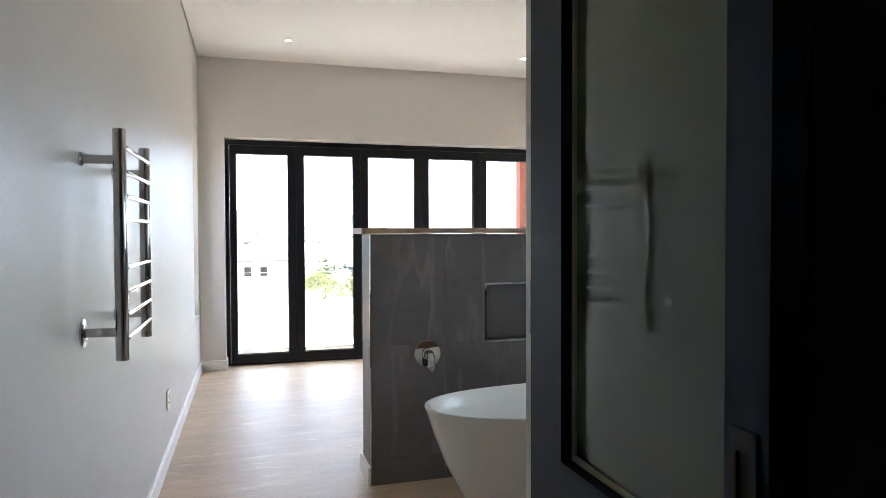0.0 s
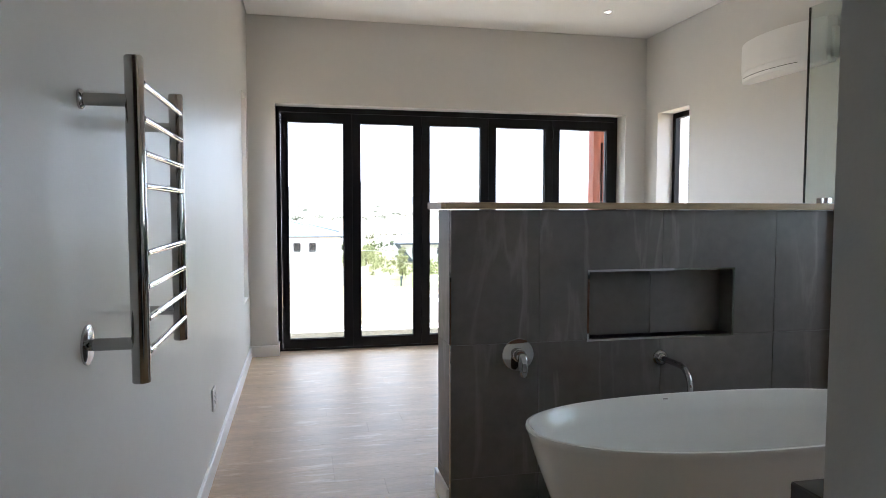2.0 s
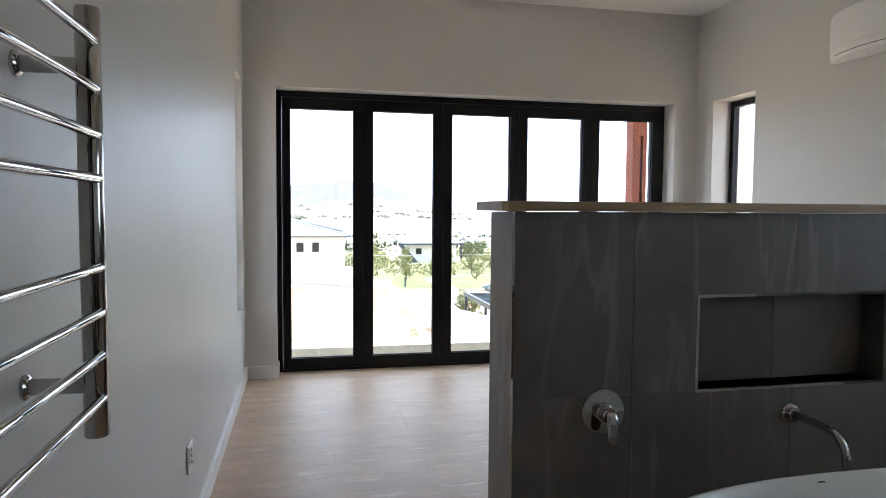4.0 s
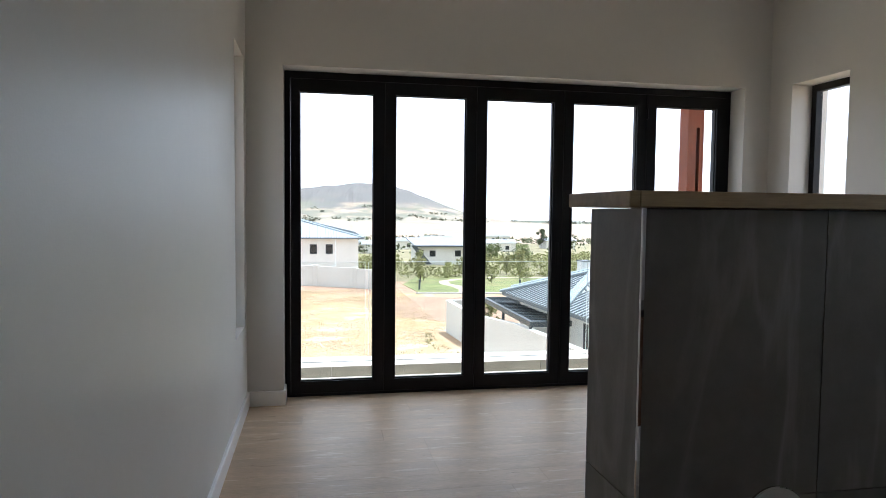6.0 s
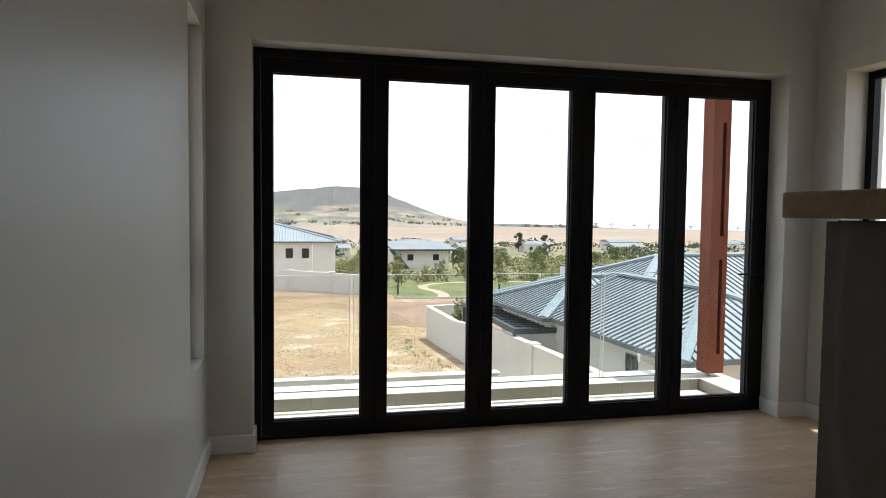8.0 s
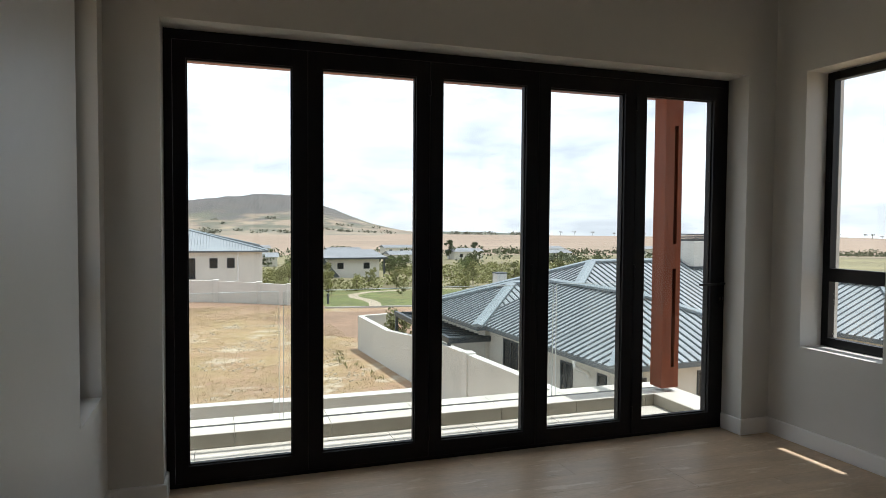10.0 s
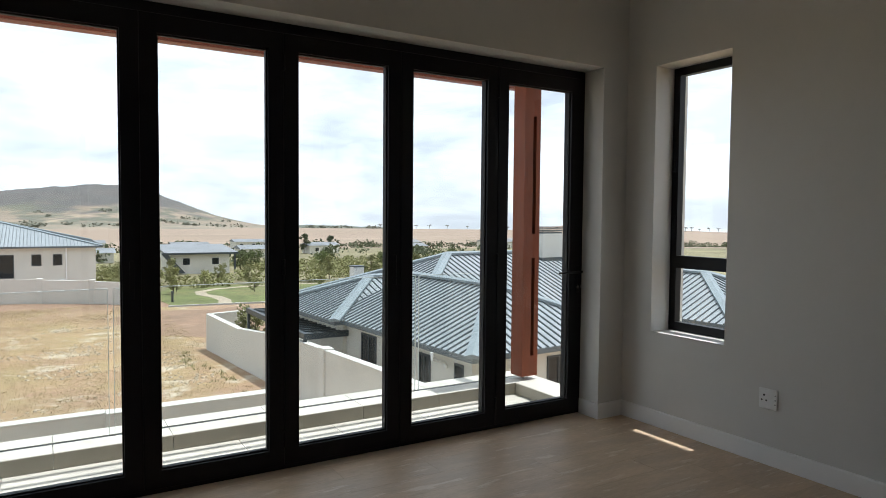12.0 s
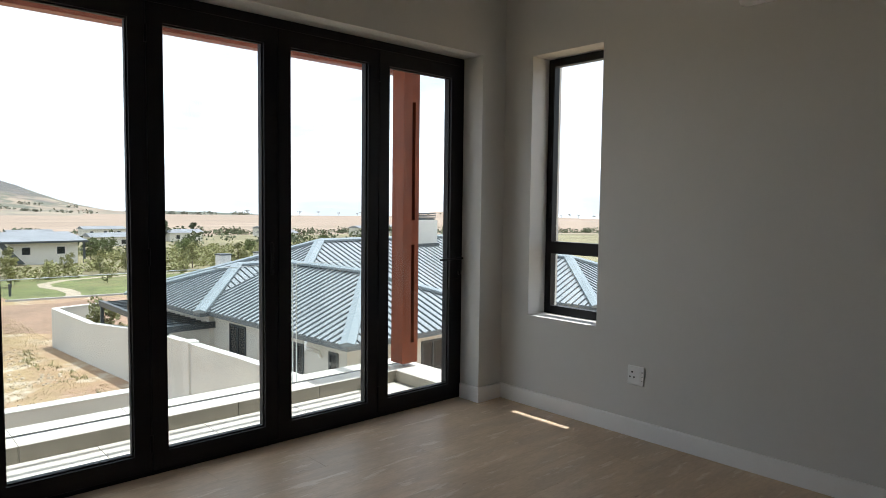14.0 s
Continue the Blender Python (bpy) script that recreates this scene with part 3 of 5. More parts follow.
# ---- things in the bathroom ----
def towel_rail():
    r = thing("towel_rail", "polished steel ladder towel rail on wall brackets", "towel rail", (0.0, 2.68, 0.96))
    ya, yb, x = 2.455, 2.935, 0.107
    z0, z1 = 0.962, 1.656
    for y in (ya, yb):
        bm = lathe([(0.001, z0), (0.0175, z0 + 0.0005), (0.019, z0 + 0.003), (0.019, z1 - 0.003), (0.0175, z1 - 0.0005), (0.001, z1)], (x, y, 0), seg=28)
        post = part("post", bm, STEEL, r, smooth=True)
    for z in (1.602, 1.528, 1.455, 1.385, 1.241, 1.168, 1.098, 1.027):
        part("bar", rod((x + 0.013, ya + 0.012, z), (x + 0.013, yb - 0.012, z), 0.0075, seg=14), CHROME, r, smooth=True)
    for y in (ya, yb):
        for z in (1.563, 1.048):
            big = y == ya and z < 1.3
            arm = part("bracket", rod((0.006, y, z), (x - 0.012, y, z), 0.0135, seg=18), STEEL, r, smooth=True)
            rad = 0.043 if big else 0.021
            bm = lathe([(rad, 0.0005), (rad, 0.005), (rad * 0.8, 0.009), (0.014, 0.0105)], (0, y, z), "x", 28)
            part("wall_plate", bm, CHROME, arm, smooth=True)


towel_rail()


def socket(name, at, face, label, group):
    """A switched wall socket: plate, three round holes, three small switches. face: +1 looks along +x, -1 along -x."""
    s = thing(name, label, "socket", at, group)
    x, y, z = at
    o = lambda d: x + face * d
    lo, hi = sorted((o(0.0), o(0.009)))
    part("plate", box(lo, hi, y - 0.052, y + 0.052, z - 0.055, z + 0.055, 0.003), PLASTIC, s)
    for dy, dz, r in ((0.022, 0.018, 0.006), (0.035, -0.01, 0.005), (0.009, -0.01, 0.005)):
        yy = y + dy * (1 if face < 0 else -1)
        part("pin_hole", rod((o(0.006), yy, z + dz), (o(0.0095), yy, z + dz), r, seg=12), SLOT, s)
    for dz in (0.024, 0.0, -0.024):
        yy = y - 0.024 * (1 if face < 0 else -1)
        part("switch", box(min(o(0.007), o(0.0125)), max(o(0.007), o(0.0125)), yy - 0.013, yy + 0.005, z + dz - 0.008, z + dz + 0.008, 0.002), PLASTIC, s)
        part("switch_mark", box(min(o(0.007), o(0.0097)), max(o(0.007), o(0.0097)), yy - 0.02, yy - 0.015, z + dz - 0.003, z + dz + 0.003), SLOT, s)
    return s


socket("wall_socket", (0.0, 4.45, 0.367), 1, "white plastic wall socket above the skirting", "wall sockets")
socket("wall_socket", (XR, 6.034, 0.355), -1, "white plastic wall socket with three switches under window", "wall sockets")


def bath():
    b = thing("bathtub", "white freestanding oval bathtub with flared thin rim", "bathtub", (2.06, 3.04, 0))
    cx, cy, seg = 2.028, 3.07, 72
    bm = bmesh.new()

    def ring(a, c, z, lift=0.0):
        vs = []
        for k in range(seg):
            t = 2 * math.pi * k / seg
            ct, st = math.cos(t), math.sin(t)
            e = 2 / 2.25
            vs.append(bm.verts.new((cx + a * abs(ct) ** e * math.copysign(1, ct), cy + c * abs(st) ** e * math.copysign(1, st), z + lift * ct * ct)))
        return vs

    prof = [(0.52, 0.20, 0.0), (0.545, 0.215, 0.01), (0.6, 0.238, 0.09), (0.665, 0.266, 0.2), (0.725, 0.29, 0.32), (0.775, 0.312, 0.45), (0.81, 0.33, 0.555), (0.818, 0.335, 0.572), (0.816, 0.334, 0.58), (0.806, 0.326, 0.582), (0.796, 0.317, 0.575),
            (0.765, 0.297, 0.5), (0.72, 0.275, 0.38), (0.665, 0.25, 0.26), (0.6, 0.225, 0.17), (0.5, 0.19, 0.135), (0.3, 0.12, 0.125), (0.03, 0.03, 0.12)]
    rings = [ring(a, c, z * 0.983, 0.006 * (z / 0.58) ** 3) for a, c, z in prof]
    for p, q in zip(rings, rings[1:]):
        for k in range(seg):
            bm.faces.new((p[k], p[(k + 1) % seg], q[(k + 1) % seg], q[k]))
    bm.faces.new(rings[0][::-1])
    bm.faces.new(rings[-1])
    part("shell", bm, BATHM, b, smooth=True)
    part("waste", lathe([(0.034, 0.122), (0.034, 0.127), (0.028, 0.129), (0.001, 0.129)], (cx, cy, 0)), CHROME, b, "chrome waste cover", smooth=True)
    part("overflow_mark", box(1.905, 1.928, 3.379, 3.383, 0.551, 0.556, 0.001), STEEL, b)


bath()


def bath_spout():
    s = thing("bath_spout", "chrome wall-mounted bath spout curving down over the tub", "tap", (2.09, HY0, 0.645))
    x, z = 2.09, 0.645
    part("rosette", lathe([(0.036, 0.0005), (0.036, 0.006), (0.031, 0.012), (0.016, 0.013)], (x, HY0, z), "y", 28), CHROME, s, smooth=True)
    part("collar", lathe([(0.021, 0.012), (0.021, 0.022), (0.0175, 0.026)], (x, HY0, z), "y", 24), CHROME, s, smooth=True)
    pts = [(x, HY0 - 0.012, z), (x, HY0 - 0.06, z), (x, HY0 - 0.12, z), (x, HY0 - 0.165, z)]
    for k in range(1, 10):
        a = k / 9 * radians(82)
        pts.append((x, HY0 - 0.165 - 0.085 * math.sin(a), z - 0.085 * (1 - math.cos(a))))
    pts.append((x, HY0 - 0.252, z - 0.1))
    part("spout", tube(pts, 0.0135, seg=18), CHROME, s, smooth=True)
    part("aerator", rod((x, HY0 - 0.252, z - 0.1), (x, HY0 - 0.2525, z - 0.104), 0.0105), STEEL, s)


bath_spout()


def bath_mixer():
    m = thing("bath_mixer", "chrome single-lever wall mixer with round plate", "tap", (1.39, HY0, 0.69))
    x, z = 1.39, 0.689
    part("plate", lathe([(0.074, 0.0005), (0.074, 0.005), (0.0715, 0.0075), (0.03, 0.0085)], (x, HY0, z), "y", 48), CHROME, m, smooth=True)
    body = part("body", lathe([(0.03, 0.008), (0.03, 0.02), (0.026, 0.023), (0.026, 0.042), (0.023, 0.05), (0.004, 0.052)], (x, HY0, z), "y", 32), CHROME, m, smooth=True)
    bm = bmesh.new()
    rings = []
    for k, (dz, dy, w, t) in enumerate(((0.018, 0.046, 0.01, 0.008), (0.012, 0.054, 0.017, 0.01), (-0.005, 0.062, 0.02, 0.01), (-0.03, 0.07, 0.0205, 0.008), (-0.06, 0.075, 0.0195, 0.006), (-0.078, 0.076, 0.016, 0.005), (-0.085, 0.076, 0.008, 0.004))):
        rings.append([bm.verts.new((x + 0.004 + w * math.cos(a), HY0 - dy + t * math.sin(a), z + dz)) for a in (2 * math.pi * q / 16 for q in range(16))])
    for a, b in zip(rings, rings[1:]):
        for q in range(16):
            bm.faces.new((a[q], a[(q + 1) % 16], b[(q + 1) % 16], b[q]))
    bm.faces.new(rings[0][::-1])
    bm.faces.new(rings[-1])
    lever = part("lever", bm, CHROME, body, smooth=True)
    part("lever_recess", box(x - 0.006, x + 0.014, HY0 - 0.0845, HY0 - 0.0795, z - 0.062, z - 0.02, 0.002), STEEL, lever)


bath_mixer()


def shower_screen():
    s = thing("shower_screen", "clear frameless glass shower screen with chrome clamp", "shower screen", (3.0, 3.3, 0))
    x = 3.0
    poly = [(2.35, 0.012), (3.665, 0.012), (3.665, HZ + 0.036), (3.9, HZ + 0.036), (3.9, 2.365), (2.35, 2.365)]
    g = part("pane", prism(poly, "x", x - 0.005, x + 0.005), SHOWERG, s)
    g.visible_shadow = False
    part("edge_seal", box(x - 0.0055, x + 0.0055, 3.9, 3.9045, HZ + 0.036, 2.365), SLOT, s, "dark polished glass edge")
    for y in (3.745, 3.79):
        part("clamp", box(x - 0.014, x + 0.014, y - 0.014, y + 0.014, HZ + 0.031, HZ + 0.062, 0.003), CHROME, s)
    part("floor_channel", box(x - 0.01, x + 0.01, 2.35, 3.66, 0.0, 0.012), CHROME, s)


shower_screen()
sh = thing("rain_shower", "round chrome rain shower head on a wall arm", "shower head", (XR, 3.1, 2.16))
arm_sh = part("arm", tube([(XR - 0.001, 3.1, 1.97), (XR - 0.2, 3.1, 1.975), (XR - 0.34, 3.1, 1.97), (XR - 0.36, 3.1, 1.94)], 0.011), CHROME, sh, smooth=True)
part("rose", lathe([(0.095, 1.918), (0.1, 1.922), (0.098, 1.926), (0.03, 1.934), (0.012, 1.95)], (XR - 0.36, 3.1, 0)), CHROME, sh, smooth=True)


def air_conditioner():
    a = thing("air_conditioner", "white wall-mounted split air conditioner with closed flap", "air conditioner", (XR, 5.0, 2.31))
    y0, y1, x = 4.66, 5.5, XR

    def depth(y):
        """How far the bowed front stands out of the wall."""
        u = (2 * y - y0 - y1) / (y1 - y0)
        return 0.075 + 0.125 * (1 - u * u) ** 0.8

    def strip(outline, a, b, n=20):
        """A bowed piece: outline pairs are (share of the depth, height)."""
        bm = bmesh.new()
        rings = []
        for k in range(n + 1):
            y = a + (b - a) * k / n
            rings.append([bm.verts.new((x - 0.001 - depth(y) * q, y, z)) for q, z in outline])
        for p, q in zip(rings, rings[1:]):
            for k in range(len(outline)):
                m = (k + 1) % len(outline)
                bm.faces.new((p[k], p[m], q[m], q[k]))
        bm.faces.new(rings[0][::-1])
        bm.faces.new(rings[-1])
        return bm

    part("body", strip([(0, 2.3), (0.72, 2.296), (0.9, 2.306), (0.97, 2.335), (0.99, 2.4), (0.985, 2.56), (0.93, 2.585), (0.7, 2.592), (0, 2.592)], y0, y1), PLASTIC, a, smooth=True)
    part("front_panel", strip([(0.985, 2.363), (1.03, 2.363), (1.03, 2.55), (1.0, 2.572), (0.965, 2.572)], y0 + 0.003, y1 - 0.003), PLASTIC, a, smooth=True)
    part("air_slot", strip([(0.95, 2.32), (0.972, 2.321), (0.974, 2.325), (0.955, 2.325)], y0 + 0.16, y1 - 0.1), SLOT, a, "dark outlet slot")
    part("flap", strip([(0.75, 2.293), (0.91, 2.301), (0.985, 2.328), (0.965, 2.33), (0.9, 2.308), (0.75, 2.296)], y0 + 0.06, y1 - 0.06), PLASTIC, a)
    part("pipe_cover", box(x - 0.045, x - 0.001, y0 - 0.028, y0 - 0.002, 2.32, 2.518, 0.004), PLASTIC, a)


air_conditioner()


def downlight():
    d = thing("downlight", "small recessed round ceiling downlight, lit", "ceiling light", (0, 0, 0), "downlights")
    part("ring", lathe([(0.042, 0.0), (0.042, -0.004), (0.036, -0.006), (0.03, -0.003), (0.028, 0.0)], (0, 0, 0)), PLASTIC, d, smooth=True)
    part("lens", lathe([(0.016, -0.001), (0.014, -0.0045), (0.001, -0.005)], (0, 0, 0), seg=20), LENS, d)
    return d


dl = downlight()
dl.location = (0.82, 6.3, H)
copy_thing(dl, pose(3.07, 6.32, H))

van = thing("vanity", "brown wooden bathroom vanity with dark stone top", "vanity", (1.9, 1.7, 0))
part("cabinet", box(1.325, 2.6, PY1 + 0.002, 1.9, 0.25, 0.815, 0.002), WALNUT, van)
for x0, x1 in ((1.33, 1.955), (1.965, 2.595)):
    part("drawer_front", box(x0, x1, 1.9, 1.918, 0.27, 0.8, 0.002), WALNUT, van)
part("countertop", box(1.295, 2.62, PY1 + 0.002, 1.94, 0.817, 0.852, 0.003), STONETOP, van, "dark polished stone slab")

# ---- dressing passage at the start ----
def hinged_door():
    d = thing("panel_door", "dark blue painted door with green glass panel, wide open", "door", (1.0, 1.1, 0))
    x0, x1 = 0.99, 1.034
    y0, y1, g0, g1, gz = 0.843, 1.445, 0.91, 1.318, 0.947
    fr = panel("x", y0, y1, 0.008, 2.58, x0, x1, [(g0, g1, gz, 2.45)])
    es = [e for e in fr.edges if len(e.link_faces) == 2 and e.calc_face_angle() > 1]
    bmesh.ops.bevel(fr, geom=es, offset=0.006, segments=3, affect="EDGES")
    part("door_frame", fr, DOORBLUE, d)
    part("glazing_bead", panel("x", g0 + 0.001, g1 - 0.001, gz + 0.001, 2.449, x0 + 0.02, x1 - 0.008, [(g0 + 0.009, g1 - 0.012, gz + 0.012, 2.438)]), BEAD, d, "pale timber glazing bead")
    part("glass_panel", box(x0 + 0.024, x0 + 0.03, g0 + 0.004, g1 - 0.004, gz + 0.004, 2.446), DOORGL, d, "green back-painted glossy glass")
    pull = part("flush_pull", panel("x", 0.856, 0.896, 0.95, 1.13, x0 - 0.004, x0 + 0.001, [(0.866, 0.886, 0.975, 1.105)]), SLOT, d, "black recessed flush pull")
    part("pull_cup", box(x0 - 0.0005, x0 + 0.0005, 0.8665, 0.8855, 0.9755, 1.1045), RUBBER, pull)
    for z in (0.3, 1.2, 2.3):
        part("hinge", rod((0.997, 1.4525, z - 0.05), (0.997, 1.4525, z + 0.05), 0.006, seg=10), CHROME, d)


hinged_door()
CAB = bsdf("dark_cabinet_board", (0.06, 0.045, 0.04), 0.5, var=0.2, scale=4, stretch=(1, 1, 6))
wd = thing("wardrobe", "dark brown open wardrobe unit with shelves", "wardrobe", (1.9, 0.9, 0))
part("side_panel", box(1.56, 1.58, 0.75, 1.36, 0.0, 2.5, 0.002), CAB, wd)
part("side_panel", box(2.58, 2.6, 0.75, 1.36, 0.0, 2.5, 0.002), CAB, wd)
part("back_panel", box(1.581, 2.579, 1.3, 1.31, 0.0, 2.5), CAB, wd)
for z in (0.06, 0.5, 0.95, 1.32, 1.75, 2.2, 2.47):
    part("shelf", box(1.581, 2.579, 0.76, 1.299, z, z + 0.02, 0.001), CAB, wd)

# ---- balcony ----
G = -4.45   # ground level outside
KY, KZ, KX = 7.98, 0.037, 3.66   # inner faces and top of the kerb wall
structure("balcony_slab", box(-0.6, 4.0, 7.381, 8.36, -0.35, -0.062), COPING)
bal = bpy.data.objects["balcony_slab"]
for i in range(9):
    a = -0.6 + i * 0.6 - 0.25
    part("tile", box(max(a, -0.6) + 0.0015, min(a + 0.6, KX) - 0.0015, 7.383, KY - 0.002, -0.06, -0.05, 0.001), TERR, bal)
structure("threshold", box(OX0 + 0.002, OX1 - 0.002, YF + 0.101, 7.381, -0.06, 0.004), COPING)
structure("kerb_wall", box(-0.6, 3.95, KY + 0.012, 8.32, -0.061, KZ - 0.012), COPING)
kw = bpy.data.objects["kerb_wall"]
for i in range(8):
    a = -0.62 + i * 0.6
    part("tile", box(max(a, -0.6) + 0.0015, min(a + 0.6, KX) - 0.0015, KY, KY + 0.011, -0.048, KZ, 0.001), KERBSHADE, kw)
    part("coping_tile", box(max(a, -0.6) + 0.0015, min(a + 0.6, 3.95) - 0.0015, KY + 0.013, 8.145, KZ - 0.011, KZ, 0.001), TERR, kw)
    part("coping_tile", box(max(a, -0.6) + 0.0015, min(a + 0.6, 3.95) - 0.0015, 8.18, 8.33, KZ - 0.011, KZ, 0.001), TERR, kw)
structure("kerb_wall_side", box(KX + 0.012, 3.95, 7.381, KY + 0.011, -0.061, KZ - 0.012), COPING)
ks = bpy.data.objects["kerb_wall_side"]
part("tile", box(KX, KX + 0.011, 7.383, KY - 0.001, -0.048, KZ, 0.001), KERBSHADE, ks)
part("coping_tile", box(KX + 0.0125, 3.95, 7.383, KY + 0.0105, KZ - 0.011, KZ, 0.001), TERR, ks)

EDGE = bsdf("polished_glass_edge", (0.7, 0.75, 0.72), 0.15, spec=0.6, var=0.1, scale=4)
bg = thing("glass_balustrade", "clear frameless glass balustrade set in the kerb", "balustrade", (1.8, 8.162, KZ))
part("channel", box(-0.6, 3.945, 8.148, 8.177, KZ - 0.011, KZ - 0.004), ALU, bg)
for a, b in ((-0.58, 0.862), (0.894, 2.872), (2.904, 3.93)):
    p = part("pane", box(a, b, 8.156, 8.168, KZ - 0.003, 0.885, 0.001), PANE, bg)
    p.visible_shadow = False
    part("polished_edge", box(a + 0.001, b - 0.001, 8.1565, 8.1675, 0.8852, 0.8885), EDGE, p)
    for e in (a - 0.0035, b + 0.0005):
        part("polished_edge", box(e, e + 0.003, 8.1565, 8.1675, KZ + 0.001, 0.884), EDGE, p)


def shutter_post():
    s = thing("timber_fin", "red hardwood slotted fin post on steel pin", "post", (3.81, 8.07, KZ))
    x0, x1, y0, y1, z0, z1 = 3.737, 3.892, 8.0, 8.14, 0.07, 2.9
    sl = [(y0 + 0.05, y1 - 0.05, a, b) for a, b in ((0.23, 1.0), (1.19, 2.1))]
    body = panel("x", y0, y1, z0, z1, x0, x0 + 0.028)
    part("side_board", body, REDWOOD, s)
    f = panel("y", x0 + 0.029, x1, z0, z1, y0, y0 + 0.03, [(x0 + 0.083, x0 + 0.115, a, b) for _, _, a, b in sl])
    part("slotted_board", f, REDWOOD, s)
    part("side_board", box(x1 - 0.028, x1, y0 + 0.031, y1, z0, z1, 0.002), REDWOOD, s)
    part("inner_core", box(x0 + 0.03, x1 - 0.03, y0 + 0.07, y1 - 0.01, z0 + 0.02, z1), REDWOOD, s)
    part("pin", rod((3.81, 8.07, KZ), (3.78, 8.07, z0 + 0.02), 0.014), CHROME, s, "steel foot pin")


shutter_post()
pg = thing("pergola", "red hardwood pergola beam across the balcony", "pergola", (1.8, 8.4, 2.38), kind="structure")
part("beam", box(-0.6, 4.08, 8.36, 8.45, 2.38, 2.6, 0.004), REDBEAM, pg)
for y in (7.78, 7.88):
    part("slat", box(-0.6, 4.08, y, y + 0.035, 2.44, 2.5, 0.002), REDBEAM, pg)
for x in (-0.45, 4.0):
    part("rafter", box(x, x + 0.07, 7.385, 8.359, 2.501, 2.59, 0.003), REDWOOD, pg)

# the house's own roof edge and outer walls
structure("roof_edge", box(-1.0, 4.565, -2.0, 7.34, H + 0.31, H + 0.5), FASCIA)
structure("wall_lower", box(-0.36, 4.11, -1.8, 7.38, G, -0.21), RENDER)
low = structure("lower_roof_parapet", box(-6.0, 1.02, 10.66, 10.78, G, -0.52), RENDER2, "grey rendered parapet of a lower roof")
part("coping", box(-6.02, 1.02, 10.655, 10.785, -0.52, -0.5, 0.004), COPING, low)
part("wall_section", box(1.021, 2.8, 10.58, 10.72, G, -0.51, 0.004), RENDER2, low)
part("coping", box(1.021, 2.82, 10.575, 10.725, -0.51, -0.49, 0.004), COPING, low)

# ---- ground, fields and hills ----
FIELD = bsdf("dry_field_soil", (0.35, 0.24, 0.125), 0.95, var=0.25, scale=0.8, fine=1.1, tint=(0.29, 0.19, 0.11), bump=0.3, bscale=3)


overlay(FIELD, (0.34, 0.215, 0.14), 0.12, 0.43, 0.56, 0.85)
overlay(FIELD, (0.3, 0.245, 0.1), 0.24, 0.47, 0.62, 0.6, (1, 0.6, 1))
overlay(FIELD, (0.55, 0.48, 0.37), 0.7, 0.55, 0.62, 0.75, (0.8, 1, 1))
overlay(FIELD, (0.24, 0.17, 0.09), 1.6, 0.54, 0.66, 0.6)
PALE = bsdf("sandy_patch", (0.5, 0.42, 0.31), 0.95, var=0.25, scale=0.8, fine=0.6)
DIRT = bsdf("red_dirt", (0.29, 0.185, 0.12), 0.95, var=0.25, scale=0.3, fine=0.5)
WHEAT = bsdf("harvested_field", (0.29, 0.215, 0.155), 0.95, var=0.12, scale=0.006, fine=0.4, stretch=(0.4, 1, 1))
overlay(WHEAT, (0.21, 0.165, 0.11), 0.012, 0.5, 0.62, 0.55, (0.25, 1, 1))
overlay(WHEAT, (0.36, 0.28, 0.21), 0.02, 0.55, 0.62, 0.6, (0.2, 1, 1))
SCRUB = bsdf("mountain_side", (0.26, 0.205, 0.15), 0.95, var=0.25, scale=0.006, fine=0.5, tint=(0.19, 0.155, 0.11), stretch=(1, 0.4, 2))
overlay(SCRUB, (0.11, 0.115, 0.08), 0.012, 0.48, 0.52, 0.9, (0.7, 0.5, 2.5))
overlay(SCRUB, (0.36, 0.29, 0.2), 0.011, 0.58, 0.62, 0.8, (0.6, 0.4, 3))


def scrub_by_height(m, color, z0, z1, wobble):
    """Dark mountain scrub that takes over with height, with a ragged lower edge."""
    nt = m.node_tree
    b = nt.nodes["Principled BSDF"]
    src = b.inputs["Base Color"].links[0].from_socket
    co = next(n for n in nt.nodes if n.type == "TEX_COORD")
    sep = nt.nodes.new("ShaderNodeSeparateXYZ")
    nt.links.new(co.outputs["Object"], sep.inputs[0])
    nz = nt.nodes.new("ShaderNodeTexNoise")
    nz.inputs["Scale"].default_value = 0.009
    nz.inputs["Detail"].default_value = 8
    nt.links.new(co.outputs["Object"], nz.inputs["Vector"])
    add = nt.nodes.new("ShaderNodeMath")
    add.operation = "MULTIPLY_ADD"
    add.inputs[1].default_value = wobble
    nt.links.new(nz.outputs["Fac"], add.inputs[0])
    nt.links.new(sep.outputs["Z"], add.inputs[2])
    mr = nt.nodes.new("ShaderNodeMapRange")
    mr.inputs["From Min"].default_value = z0 + wobble * 0.5
    mr.inputs["From Max"].default_value = z1 + wobble * 0.5
    mr.inputs["To Max"].default_value = 0.9
    nt.links.new(add.outputs[0], mr.inputs["Value"])
    mx = nt.nodes.new("ShaderNodeMix")
    mx.data_type = "RGBA"
    mx.inputs["B"].default_value = (*color, 1)
    nt.links.new(mr.outputs[0], mx.inputs["Factor"])
    nt.links.new(src, mx.inputs["A"])
    nt.links.new(mx.outputs["Result"], b.inputs["Base Color"])


